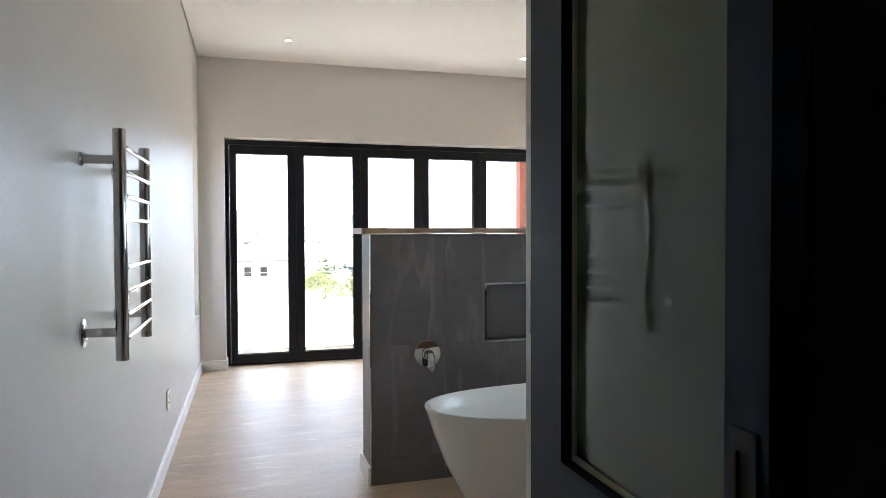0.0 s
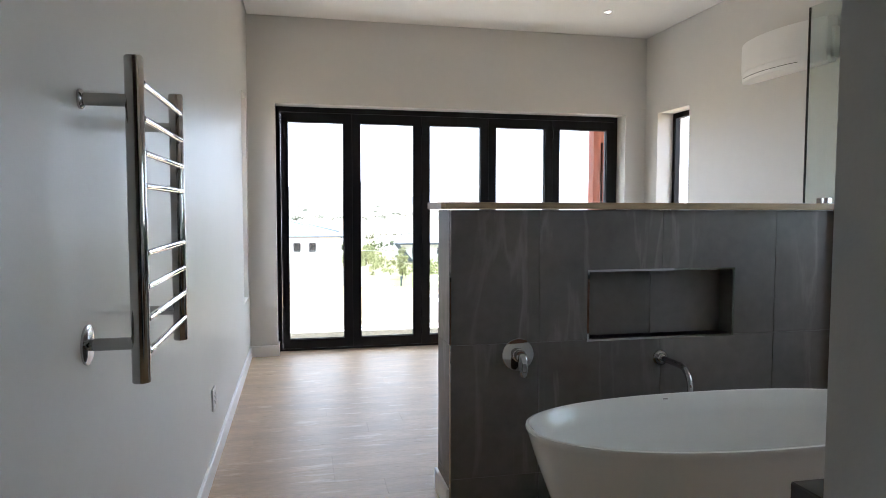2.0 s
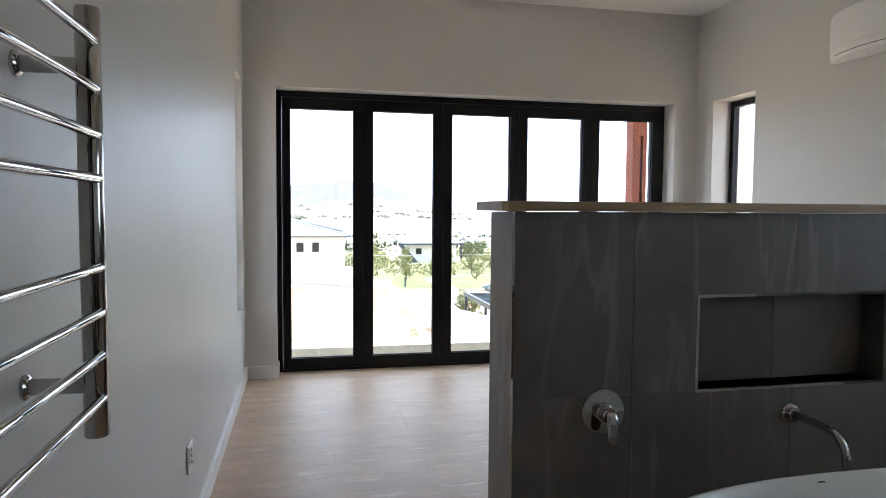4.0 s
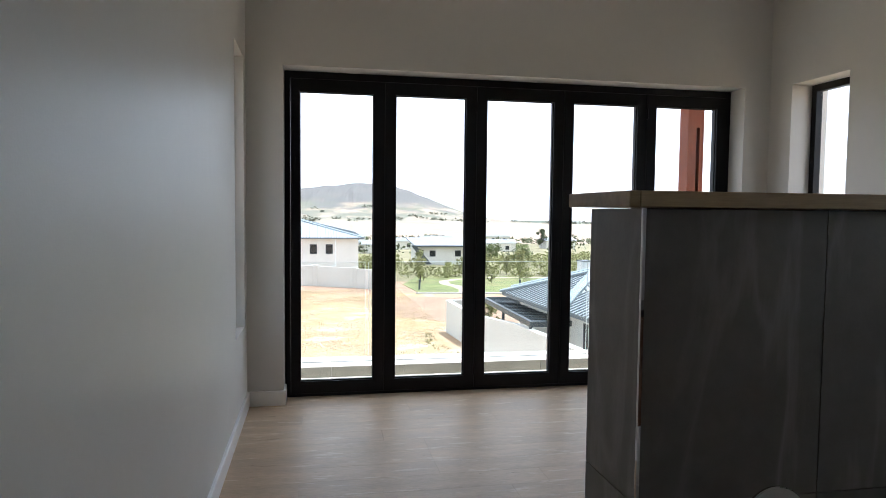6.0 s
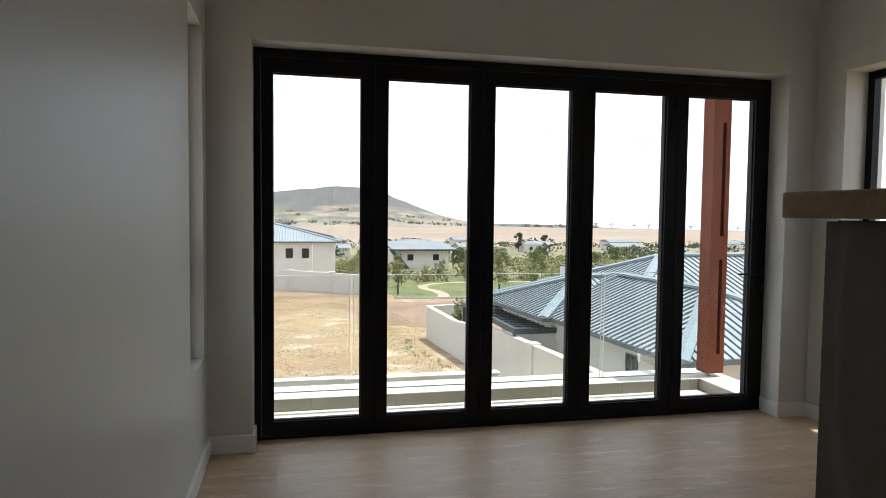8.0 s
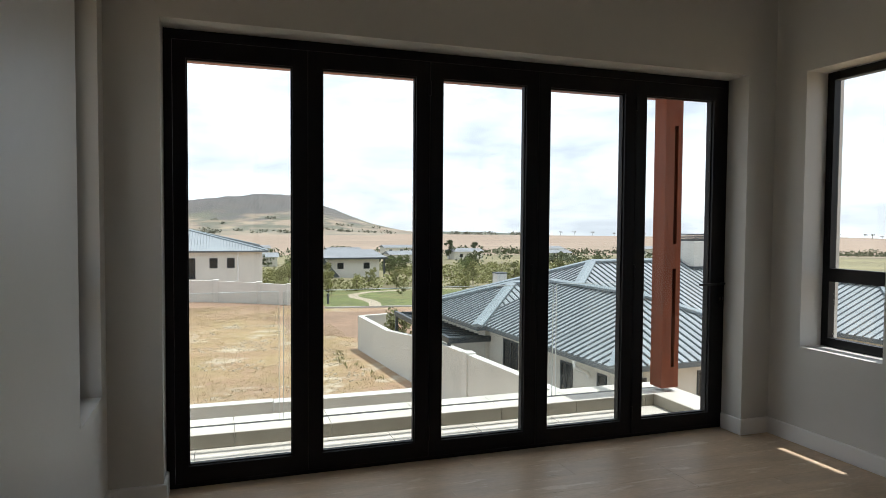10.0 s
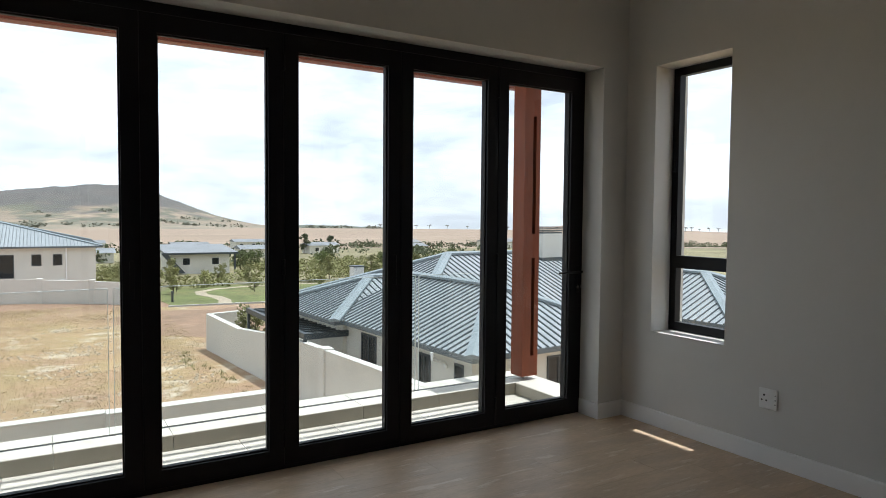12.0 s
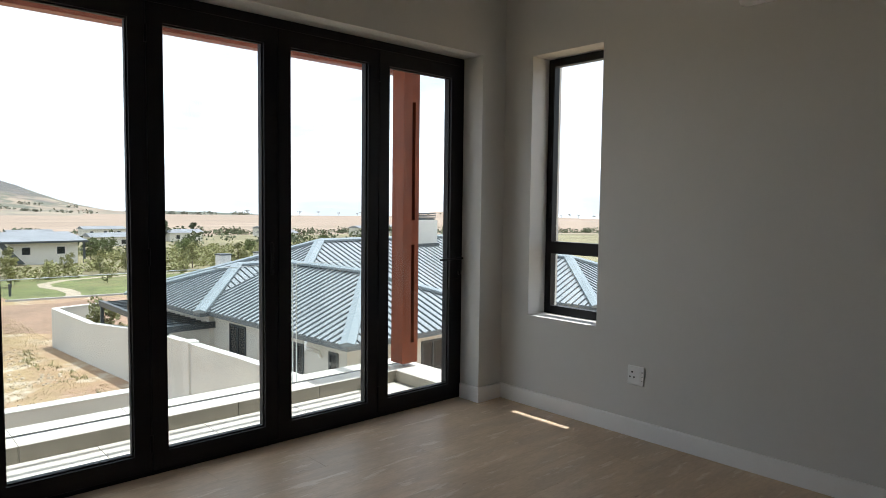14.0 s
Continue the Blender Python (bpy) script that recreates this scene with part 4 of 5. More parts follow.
scrub_by_height(SCRUB, (0.095, 0.09, 0.085), 2, 30, 150)
GREENH = bsdf("green_hill", (0.085, 0.1, 0.07), 0.95, var=0.3, scale=0.004, fine=0.4)
SLOPE = bsdf("hillside_fields", (0.27, 0.215, 0.15), 0.95, var=0.3, scale=0.005, fine=0.4, tint=(0.125, 0.125, 0.095), stretch=(1, 0.5, 1))
VALLEY = bsdf("valley_scrub", (0.2, 0.175, 0.09), 0.95, var=0.45, scale=0.05, fine=0.6)


def smooth_step(a, b, t):
    t = min(1.0, max(0.0, (t - a) / (b - a)))
    return t * t * (3 - 2 * t)


def land(x, y):
    """Height of the ground at a place: it falls gently away from the house into a valley."""
    r = math.hypot(x - 2, y - 8)
    h = G - 0.0238 * min(max(y - 8, 0.0), 260.0) - 6.0 * smooth_step(220, 420, r) - 2.5 * smooth_step(420, 1180, r)
    if r > 900:
        h -= 0.02 * max(0.0, r - 1200)
        w = 640 if x < 205 else 285
        h += 146 * math.exp(-((x - 205) / w) ** 2) * math.exp(-((y - 2500) / 560) ** 2) * (1 + 0.07 * noise.noise((x * 0.004, y * 0.004, 1.0)) + 0.05 * noise.noise((x * 0.013, y * 0.013, 4.0)) + 0.025 * noise.noise((x * 0.04, y * 0.04, 6.0)))
        h += 16 * smooth_step(1900, 2500, y) * math.exp(-((x - 950) / 330) ** 2)
        h += 42 * math.exp(-((x - 2450) / 260) ** 2) * math.exp(-((y - 2500) / 500) ** 2)
        h += 4 * noise.noise((x * 0.002, y * 0.002, 0.0)) * smooth_step(1300, 1800, r)
    return h


gm = bmesh.new()
radii = [0.0, 4, 8, 12, 16, 20, 26, 32, 40, 50, 62, 76, 92, 110, 132, 158, 190, 225, 260, 310, 370, 440, 530, 640, 760, 900, 1050, 1200, 1350, 1450, 1550, 1650, 1750, 1850, 1950, 2050, 2150, 2250, 2325, 2400, 2460, 2520, 2600, 2700, 2800, 3100, 3600, 4300]
NS = 1200
rings = []
for r in radii:
    if r == 0:
        c = gm.verts.new((2, 8, land(2, 8)))
        rings.append([c] * NS)
    else:
        rings.append([gm.verts.new((2 + r * math.sin(a), 8 + r * math.cos(a), land(2 + r * math.sin(a), 8 + r * math.cos(a)))) for a in (2 * math.pi * k / NS for k in range(NS))])
for i, (p, q) in enumerate(zip(rings, rings[1:])):
    for k in range(NS):
        n = (k + 1) % NS
        f = gm.faces.new((p[k], q[k], q[n]) if i == 0 else (p[k], q[k], q[n], p[n]))
        c = f.calc_center_median()
        r = math.hypot(c.x - 2, c.y - 8)
        if r < 50:
            f.material_index = 0
        elif r < 62:
            f.material_index = 1
        elif r < 240:
            f.material_index = 5
        elif c.y > 1500 and c.x < 700:
            f.material_index = 3
        elif c.y > 1100 and c.x < 700:
            f.material_index = 6
        elif c.y > 1300 and c.x < 1500:
            f.material_index = 4
        else:
            f.material_index = 2
        f.smooth = r < 1000
gme = bpy.data.meshes.new("ground")
bmesh.ops.recalc_face_normals(gm, faces=gm.faces)
gm.to_mesh(gme)
gm.free()
for m in (FIELD, DIRT, WHEAT, SCRUB, GREENH, VALLEY, SLOPE):
    gme.materials.append(m)
tagged(new("ground", gme), "dry open ground running out to tan fields and a bare hill", "ground", kind="structure")


def on_land(outline, lo, hi, dx=0.0):
    """A slab over an outline whose under and upper faces follow the ground."""
    bm = prism([(x + dx, y) for x, y in outline], "z", 0.0, 1.0)
    for v in bm.verts:
        v.co.z = land(v.co.x, v.co.y) + (hi if v.co.z > 0.5 else lo)
    return bm


def sheet(name, outline, z, material, label):
    return structure(name, on_land(outline, -0.05, z - G, PARK), material, label, category="ground")


PARK = 0.9


def blob(cx, cy, rx, ry, seed, n=28, rough=0.3):
    return [(cx + rx * math.cos(a) * (1 + rough * noise.noise((math.cos(a) * 1.5, math.sin(a) * 1.5, seed))), cy + ry * math.sin(a) * (1 + rough * noise.noise((math.cos(a) * 1.5, math.sin(a) * 1.5, seed + 9)))) for a in (2 * math.pi * k / n for k in range(n))]


sheet("lawn", [(8.2, 57.5), (14, 56.6), (30, 54), (70, 50), (72, 66), (30, 73), (11, 77), (7.8, 66)], G + 0.03, LAWN, "mown green park lawn")
sheet("dirt_track", blob(10.5, 47.5, 8.5, 8.0, 7.7, rough=0.5), G + 0.008, DIRT, "bare reddish dirt beside the plot")
# winding path and kerb
cen = [(12.0, 57.3), (12.6, 60), (12.6, 63), (12.0, 66), (12.4, 69), (14.5, 71.5), (18.5, 73), (24, 73), (32, 70)]
left, right = [], []
for i, (x, y) in enumerate(cen):
    a, b = cen[max(i - 1, 0)], cen[min(i + 1, len(cen) - 1)]
    d = Vector((b[0] - a[0], b[1] - a[1])).normalized()
    left.append((x - d.y * 0.5, y + d.x * 0.5))
    right.append((x + d.y * 0.5, y - d.x * 0.5))
sheet("path", left + right[::-1], G + 0.045, PATHM, "winding pale gravel path")
kb = structure("kerb", on_land([(7.8, 57.3), (14, 56.3), (30, 53.7), (70, 49.7), (70, 49.45), (30, 53.45), (14, 56.05), (7.8, 57.05)], -0.05, 0.13, PARK), KERBM, "pale concrete kerb along the park")
for x, y in ((9.5, 60.5), (18.5, 59.5)):
    z = land(x, y)
    b = thing("bollard", "short dark park bollard beside the path", "bollard", (x, y, z), "park bollards")
    part("stem", lathe([(0.09, 0), (0.09, 0.75), (0.11, 0.8), (0.1, 0.92), (0.02, 0.95)], (x, y, z), seg=12), FASCIA, b)

# ---- boundary wall of the neighbours ----
bw = thing("boundary_wall", "pale grey rendered boundary wall with coping", "wall", (7.3, 28, G), kind="structure")


def wall_run(parent, p, q, za, zb, t, material, cap_m=None, name="wall_panel"):
    """A stretch of wall from p to q whose top runs from za to zb, with a coping along it."""
    p, q = Vector(p), Vector(q)
    d = (q - p).normalized()

    def slab(half, lo, hi):
        n = Vector((-d.y, d.x)) * half
        bm = prism([tuple(p + n), tuple(q + n), tuple(q - n), tuple(p - n)], "z", 0.0, 1.0)
        for v in bm.verts:
            k = (Vector((v.co.x, v.co.y)) - p).dot(d) / (q - p).length
            top = za + (zb - za) * k
            v.co.z = top + hi if v.co.z > 0.5 else (top + lo if lo is not None else land(v.co.x, v.co.y) - 0.1)
        return bm

    part(name, slab(t / 2, None, 0.0), material, parent)
    if cap_m:
        part("coping", slab(t * 0.56, 0.0, 0.03), cap_m, parent)


wall_run(bw, (7.4, 36.9), (7.65, 31.8), -3.44, -3.44, 0.24, RENDER2, COPING)
wall_run(bw, (7.65, 31.8), (7.97, 26.2), -3.42, -2.92, 0.24, RENDER2, COPING)
wall_run(bw, (7.97, 26.2), (8.3, 20.2), -2.92, -2.80, 0.24, RENDER2, COPING)
wall_run(bw, (8.3, 20.2), (8.55, 15.5), -2.80, -2.78, 0.24, RENDER2, COPING)
wall_run(bw, (7.4, 36.9), (9.4, 37.4), -3.44, -3.44, 0.24, RENDER2, COPING)
for x, y, z in ((8.12, 23.4, -2.78),):
    part("pier", box(x - 0.17, x + 0.17, y - 0.22, y + 0.22, land(x, y) - 0.1, z, 0.01), COPING, bw)


# ---- houses ----
def slope(parent, pts, label=""):
    """One roof plane from its corners (the first edge is the eave), with upstanding ribs from eave to ridge."""
    pts = [Vector(p) for p in pts]
    u = (pts[1] - pts[0]).normalized()
    nrm = u.cross(pts[2] - pts[1]).normalized()
    if nrm.z < 0:
        nrm = -nrm
    v = nrm.cross(u)
    if v.z < 0:
        v = -v
    bm = bmesh.new()
    top = [bm.verts.new(p) for p in pts]
    low = [bm.verts.new(p - nrm * 0.05) for p in pts]
    bm.faces.new(top)
    bm.faces.new(low[::-1])
    for i in range(len(pts)):
        k = (i + 1) % len(pts)
        bm.faces.new((top[i], low[i], low[k], top[k]))
    sheet_ob = part("roof_slope", bm, ROOF, parent, label)
    flat = [((p - pts[0]).dot(u), (p - pts[0]).dot(v)) for p in pts]
    rb = bmesh.new()
    a = min(f[0] for f in flat) + 0.12
    while a < max(f[0] for f in flat) - 0.05:
        hits = []
        for (x0, y0), (x1, y1) in zip(flat, flat[1:] + flat[:1]):
            if (x0 <= a < x1) or (x1 <= a < x0):
                hits.append(y0 + (y1 - y0) * (a - x0) / (x1 - x0))
        if len(hits) >= 2 and max(hits) - min(hits) > 0.15:
            s, e = pts[0] + u * a + v * (min(hits) - 0.02), pts[0] + u * a + v * max(hits)
            w, hgt = 0.022, 0.045
            q = [rb.verts.new(o + u * du + nrm * dn) for o in (s, e) for du, dn in ((-w, 0), (-w * 0.7, hgt), (w * 0.7, hgt), (w, 0))]
            for k in range(3):
                rb.faces.new((q[k], q[k + 1], q[k + 5], q[k + 4]))
            rb.faces.new((q[0], q[1], q[2], q[3]))
        a += 0.27
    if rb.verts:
        part("roof_ribs", rb, RIBSHADE, sheet_ob)
    else:
        rb.free()
    return sheet_ob


def flashing(parent, p, q, w=0.19):
    """Folded cover strip along a hip or ridge."""
    p, q = Vector(p), Vector(q)
    d = (q - p).normalized()
    side = d.cross(Vector((0, 0, 1))).normalized()
    up = side.cross(d)
    bm = bmesh.new()
    ring = [[bm.verts.new(o + side * s * w + up * h) for s, h in ((-1, -0.01), (-1, 0.065), (0, 0.12), (1, 0.065), (1, -0.01))] for o in (p - d * 0.05, q + d * 0.05)]
    for k in range(4):
        bm.faces.new((ring[0][k], ring[0][k + 1], ring[1][k + 1], ring[1][k]))
    bm.faces.new(ring[0])
    bm.faces.new(ring[1][::-1])
    part("hip_flashing", bm, ROOFHIP, parent, "pale grey folded hip flashing")


def hip_roof(parent, x0, x1, y0, y1, ze, s, along, lo_hip=True, hi_hip=True):
    """A hipped roof over a rectangle; along: the ridge's axis. An end without a hip runs square into another roof."""
    if along == "x":
        half = (y1 - y0) / 2
        zr, yc = ze + s * half, (y0 + y1) / 2
        a, b = x0 + (half if lo_hip else 0), x1 - (half if hi_hip else 0)
        A, B = (a, yc, zr), (b, yc, zr)
        slope(parent, [(x0, y0, ze), (x1, y0, ze), B, A])
        slope(parent, [(x1, y1, ze), (x0, y1, ze), A, B])
        ends = [((x0, y1, ze), (x0, y0, ze), A, lo_hip), ((x1, y0, ze), (x1, y1, ze), B, hi_hip)]
    else:
        half = (x1 - x0) / 2
        zr, xc = ze + s * half, (x0 + x1) / 2
        a, b = y0 + (half if lo_hip else 0), y1 - (half if hi_hip else 0)
        A, B = (xc, a, zr), (xc, b, zr)
        slope(parent, [(x0, y1, ze), (x0, y0, ze), A, B])
        slope(parent, [(x1, y0, ze), (x1, y1, ze), B, A])
        ends = [((x0, y0, ze), (x1, y0, ze), A, lo_hip), ((x1, y1, ze), (x0, y1, ze), B, hi_hip)]
    for p, q, r, hip in ends:
        if hip:
            slope(parent, [p, q, r])
            flashing(parent, p, r)
            flashing(parent, q, r)
    flashing(parent, A, B, 0.18)
    o = 0.02
    part("fascia", panel("z", x0 - o, x1 + o, y0 - o, y1 + o, ze - 0.15, ze - 0.02, [(x0 + 0.08, x1 - 0.08, y0 + 0.08, y1 - 0.08)]), GUTTER, parent, "grey steel fascia and gutter")
    part("soffit", box(x0 + 0.05, x1 - 0.05, y0 + 0.05, y1 - 0.05, ze - 0.14, ze - 0.11), RENDER, parent)


def house_window(parent, axis, at, u0, u1, z0, z1, mid=True):
    """A dark framed window let into a wall that faces -x or -y."""
    w = part("window", panel(axis, u0, u1, z0, z1, at - 0.035, at + 0.05, [(u0 + 0.06, u1 - 0.06, z0 + 0.06, z1 - 0.06)]), FASCIA, parent)
    b = box(at - 0.01, at + 0.02, u0 + 0.06, u1 - 0.06, z0 + 0.06, z1 - 0.06) if axis == "x" else box(u0 + 0.06, u1 - 0.06, at - 0.01, at + 0.02, z0 + 0.06, z1 - 0.06)
    part("pane", b, WINDARK, w)
    if mid:
        c = (u0 + u1) / 2
        b = box(at - 0.03, at + 0.0, c - 0.025, c + 0.025, z0 + 0.05, z1 - 0.05) if axis == "x" else box(c - 0.025, c + 0.025, at - 0.03, at + 0.0, z0 + 0.05, z1 - 0.05)
        part("mullion", b, FASCIA, w)


def neighbour():
    X, Y, g = 9.57, 17.33, land(9.6, 20)
    h = thing("neighbour_house", "single-storey house with grey-blue ribbed metal hip roofs", "house", (X, Y, g - 0.1))
    ze, s = -2.16, 0.385

    def roof(u0, u1, v0, v1, dz, along, *hips):
        hip_roof(h, X + u0, X + u1, Y + v0, Y + v1, ze + dz, s, along, *hips)

    roof(0.8, 22.0, 4.3, 14.5, 0.0, "x")
    roof(0.0, 6.8, 0.0, 8.2, 0.03, "y", True, False)
    roof(10.3, 17.3, -0.75, 8.2, 0.01, "y", True, False)
    roof(-0.3, 5.2, 7.1, 12.9, 0.02, "x", True, False)
    for u0, u1, v0, v1 in ((6.21, 21.4, 4.9, 13.9), (0.45, 6.2, 0.6, 7.69), (10.8, 16.7, -0.15, 4.88), (0.3, 6.2, 7.7, 12.3)):
        part("wall", box(X + u0, X + u1, Y + v0, Y + v1, g - 0.6, ze - 0.14), RENDER, h)
    for v0, v1, z0, z1, mid in ((5.6, 6.6, -3.5, -2.5, True), (2.5, 3.1, -4.5, -2.55, True), (0.95, 1.35, -3.7, -2.55, False)):
        house_window(h, "x", X + 0.45, Y + v0, Y + v1, z0, z1, mid)
    house_window(h, "y", Y + 0.6, X + 3.1, X + 4.0, -3.5, -2.55)
    house_window(h, "y", Y + 0.6, X + 0.9, X + 1.4, -3.7, -2.6, False)
    part("gutter_outlet", tube([(X - 0.05, Y + 1.7, ze - 0.12), (X - 0.05, Y + 1.7, ze - 0.3), (X + 0.35, Y + 1.7, ze - 0.45), (X + 0.43, Y + 1.7, ze - 0.6)], 0.05), PLASTIC, h)
    cx, cy = X + 10.4, Y + 8.5
    c = part("chimney", box(cx, cx + 1.38, cy, cy + 1.0, -0.9, 0.65, 0.01), RENDER2, h, "pale rendered square chimney")
    part("chimney_flashing", box(cx - 0.06, cx + 1.44, cy - 0.06, cy + 1.06, -0.95, -0.4), FASCIA, c)
    part("cowl_base", box(cx + 0.1, cx + 1.28, cy + 0.1, cy + 0.9, 0.65, 0.73), FASCIA, c)
    for z in (0.76, 0.84, 0.92):
        part("cowl_slat", box(cx + 0.05, cx + 1.33, cy + 0.05, cy + 0.95, z, z + 0.04), FASCIA, c)
    for u, v, top in ((3.75, 13.5, -0.92), (5.85, 14.0, -0.95)):
        c = part("chimney", box(X + u, X + u + 0.48, Y + v, Y + v + 0.48, -2.1, top, 0.01), COPING, h, "white small flue chimney")
        part("flue_cap", box(X + u - 0.03, X + u + 0.51, Y + v - 0.03, Y + v + 0.51, top, top + 0.05), FASCIA, c)
    h.rotation_euler.z = 0.065
    return h


neighbour()


def car_port():
    p = thing("steel_pergola", "dark steel slatted pergola beside the house", "pergola", (8.4, 28, land(8.4, 28)))
    x0, x1, y0, y1, z = 7.95, 9.6, 24.9, 32.2, -2.78
    for y in (y0 + 0.1, (y0 + y1) / 2, y1 - 0.2):
        part("post", box(x0 + 0.02, x0 + 0.12, y, y + 0.1, land(x0, y), z), FASCIA, p)
    part("edge_beam", box(x0, x0 + 0.14, y0, y1, z, z + 0.2), FASCIA, p)
    part("edge_beam", box(x0 + 0.14, x1, y0, y0 + 0.1, z, z + 0.2), FASCIA, p)
    for i in range(18):
        y = y0 + 0.3 + i * 0.39
        part("slat", box(x0 + 0.14, x1, y, y + 0.09, z + 0.05, z + 0.18), FASCIA, p)


car_port()


def left_house():
    h = thing("pale_house", "pale rendered two-storey house with grey metal roof", "house", (-5, 75, G))
    x1, y0, ze = 2.9, 70.0, 0.28
    part("wall", box(-34, x1, y0, y0 + 15, G - 0.3, ze - 0.1), RENDER, h)
    hip_roof(h, -34.5, x1 + 0.5, y0 - 0.5, y0 + 15.5, ze, 0.25, "x")
    for a, b, z0, z1, mid in ((-1.95, -1.22, -1.4, -0.42, False), (-0.38, 0.33, -1.4, -0.42, False), (-5.2, -3.2, -2.4, -0.42, True)):
        house_window(h, "y", y0, a, b, z0, z1, mid)
    part("downpipe", tube([(0.62, y0 - 0.3, ze - 0.15), (0.62, y0 - 0.08, ze - 0.4), (0.62, y0 - 0.08, -2.6), (-0.4, y0 - 0.08, -2.75), (-0.4, y0 - 0.08, G)], 0.06), PLASTIC, h)
    h.location += Vector((1.76, 0.0, -1.69))
    return h


left_house()
fw = thing("garden_wall", "grey rendered garden wall with square piers", "wall", (-2, 65, G), kind="structure")
fp = [(-22, 70.0), (-8.3, 68.3), (-5.6, 67.6), (-2.6, 66.7), (0.38, 65.6), (3.94, 63.0), (6.3, 60.8)]
for i, (p, q) in enumerate(zip(fp, fp[1:])):
    wall_run(fw, p, q, -3.84 - 0.03 * i, -3.84 - 0.03 * i, 0.2, RENDER2, COPING)
for i, (x, y) in enumerate(fp[1:]):
    part("pier", box(x - 0.24, x + 0.24, y - 0.24, y + 0.24, land(x, y) - 0.1, -3.71 - 0.03 * i, 0.01), RENDER2, fw)


ROOFFAR = bsdf("village_roof", (0.2, 0.212, 0.22), 0.6, var=0.2, scale=0.3, fine=0.3)


def far_house(x, y, w, d, hgt, label, rise=0.9, flat=False):
    h = thing("village_house", label, "house", (x, y, land(x, y)), "village houses")
    zg = land(x, y)
    part("wall", box(x, x + w, y, y + d, zg, zg + hgt), RENDER, h)
    if flat:
        part("roof", prism([(y - 1.0, zg + hgt), (y - 1.0, zg + hgt + 0.18), (y + d, zg + hgt + rise + 0.2), (y + d, zg + hgt + rise)], "x", x - 0.9, x + w + 1.0), ROOFFAR, h)
        part("roof_edge", box(x - 0.92, x + w + 1.02, y - 1.06, y - 1.0, zg + hgt - 0.05, zg + hgt + 0.19), FASCIA, h)
    else:
        bm = prism([(y - 0.5, zg + hgt), (y + d + 0.5, zg + hgt), (y + d / 2, zg + hgt + rise)], "x", x - 0.4, x + w + 0.4)
        part("roof", bm, ROOFFAR, h)
    n = max(1, int(w / 3.5))
    for k in range(n):
        a = x + (k + 0.5) * w / n
        house_window(h, "y", y, a - 0.45, a + 0.45, zg + hgt - 1.5, zg + hgt - 0.6, False)
    return h


modern = far_house(15.35, 98, 7.6, 9, 2.75, "pale house with broad grey mono-pitch roof", 0.75, True)
mg = land(15, 98)
part("leaning_gable", prism([(14.0, mg + 2.9), (14.6, mg + 3.0), (17.0, mg + 0.2), (16.2, mg + 0.2)], "y", 97.2, 97.9), FASCIA, modern)
part("porch_post", box(23.6, 23.85, 98, 98.25, mg, mg + 2.8), FASCIA, modern)
for x, y, w, d, hg in ((-3, 128, 6, 6, 2.0), (6, 140, 6, 6, 1.9), (1, 116, 4, 5, 1.9), (38, 150, 8, 6, 1.9), (60, 168, 8, 6, 2.1), (30, 188, 9, 6, 2.2), (80, 156, 8, 6, 1.8), (-16, 190, 9, 7, 2.4), (6, 215, 10, 7, 2.6), (52, 212, 11, 7, 2.6), (97, 192, 9, 7, 2.3), (124, 178, 9, 7, 2.2), (20, 165, 6, 6, 2.0), (150, 200, 10, 7, 2.3)):
    far_house(x, y, w, d, hg, "small pale village house with grey roof", 0.8)


# ---- trees and grass ----
def leaf_cloud(bm, centre, radius, count, size, rng, squash=0.8):
    """Many small leaf cards spread through an uneven ball."""
    for _ in range(count):
        d = Vector((rng.gauss(0, 1), rng.gauss(0, 1), rng.gauss(0, 1)))
        d.normalize()
        r = radius * rng.random() ** 0.45
        c = Vector(centre) + Vector((d.x * r, d.y * r, d.z * r * squash))
        a = Vector((rng.gauss(0, 1), rng.gauss(0, 1), rng.gauss(0, 1))).normalized()
        b = a.cross(Vector((rng.gauss(0, 1), rng.gauss(0, 1), rng.gauss(0, 1)))).normalized()
        s = size * rng.uniform(0.6, 1.3)
        bm.faces.new([bm.verts.new(c + a * s), bm.verts.new(c + b * s * 0.6), bm.verts.new(c - a * s), bm.verts.new(c - b * s * 0.6)])


def tree(hgt, spread, material, seed, name="tree", label="young leafy park tree with thin trunk", clumps=14, cards=55):
    rng = random.Random(seed)
    t = thing(name, label, "tree", (0, 0, 0), "park trees")
    bm = bmesh.new()
    fork = hgt * 0.38
    tube([(0, 0, -0.1), (0.03, 0.02, fork * 0.5), (0.0, 0.05, fork), (0.05, 0, hgt * 0.7)], [hgt * 0.02, hgt * 0.016, hgt * 0.013, hgt * 0.004], bm, 8)
    cs = []
    for k in range(clumps):
        a = rng.uniform(0, 6.28)
        z = hgt * rng.uniform(0.22, 0.9)
        w = spread * (1.0 - abs(z / hgt - 0.5) * 1.3) * rng.uniform(0.3, 1.0)
        cs.append((math.cos(a) * w, math.sin(a) * w, z))
    for c in cs[:7]:
        tube([(0, 0.03, fork * rng.uniform(0.7, 1.1)), (c[0] * 0.5, c[1] * 0.5, (fork + c[2]) / 2), c], [hgt * 0.008, hgt * 0.006, hgt * 0.002], bm, 5)
    part("trunk", bm, BARK, t)
    lm = bmesh.new()
    for c in cs:
        leaf_cloud(lm, c, spread * rng.uniform(0.3, 0.48), cards, hgt * 0.035, rng)
    part("crown", lm, material, t)
    return t


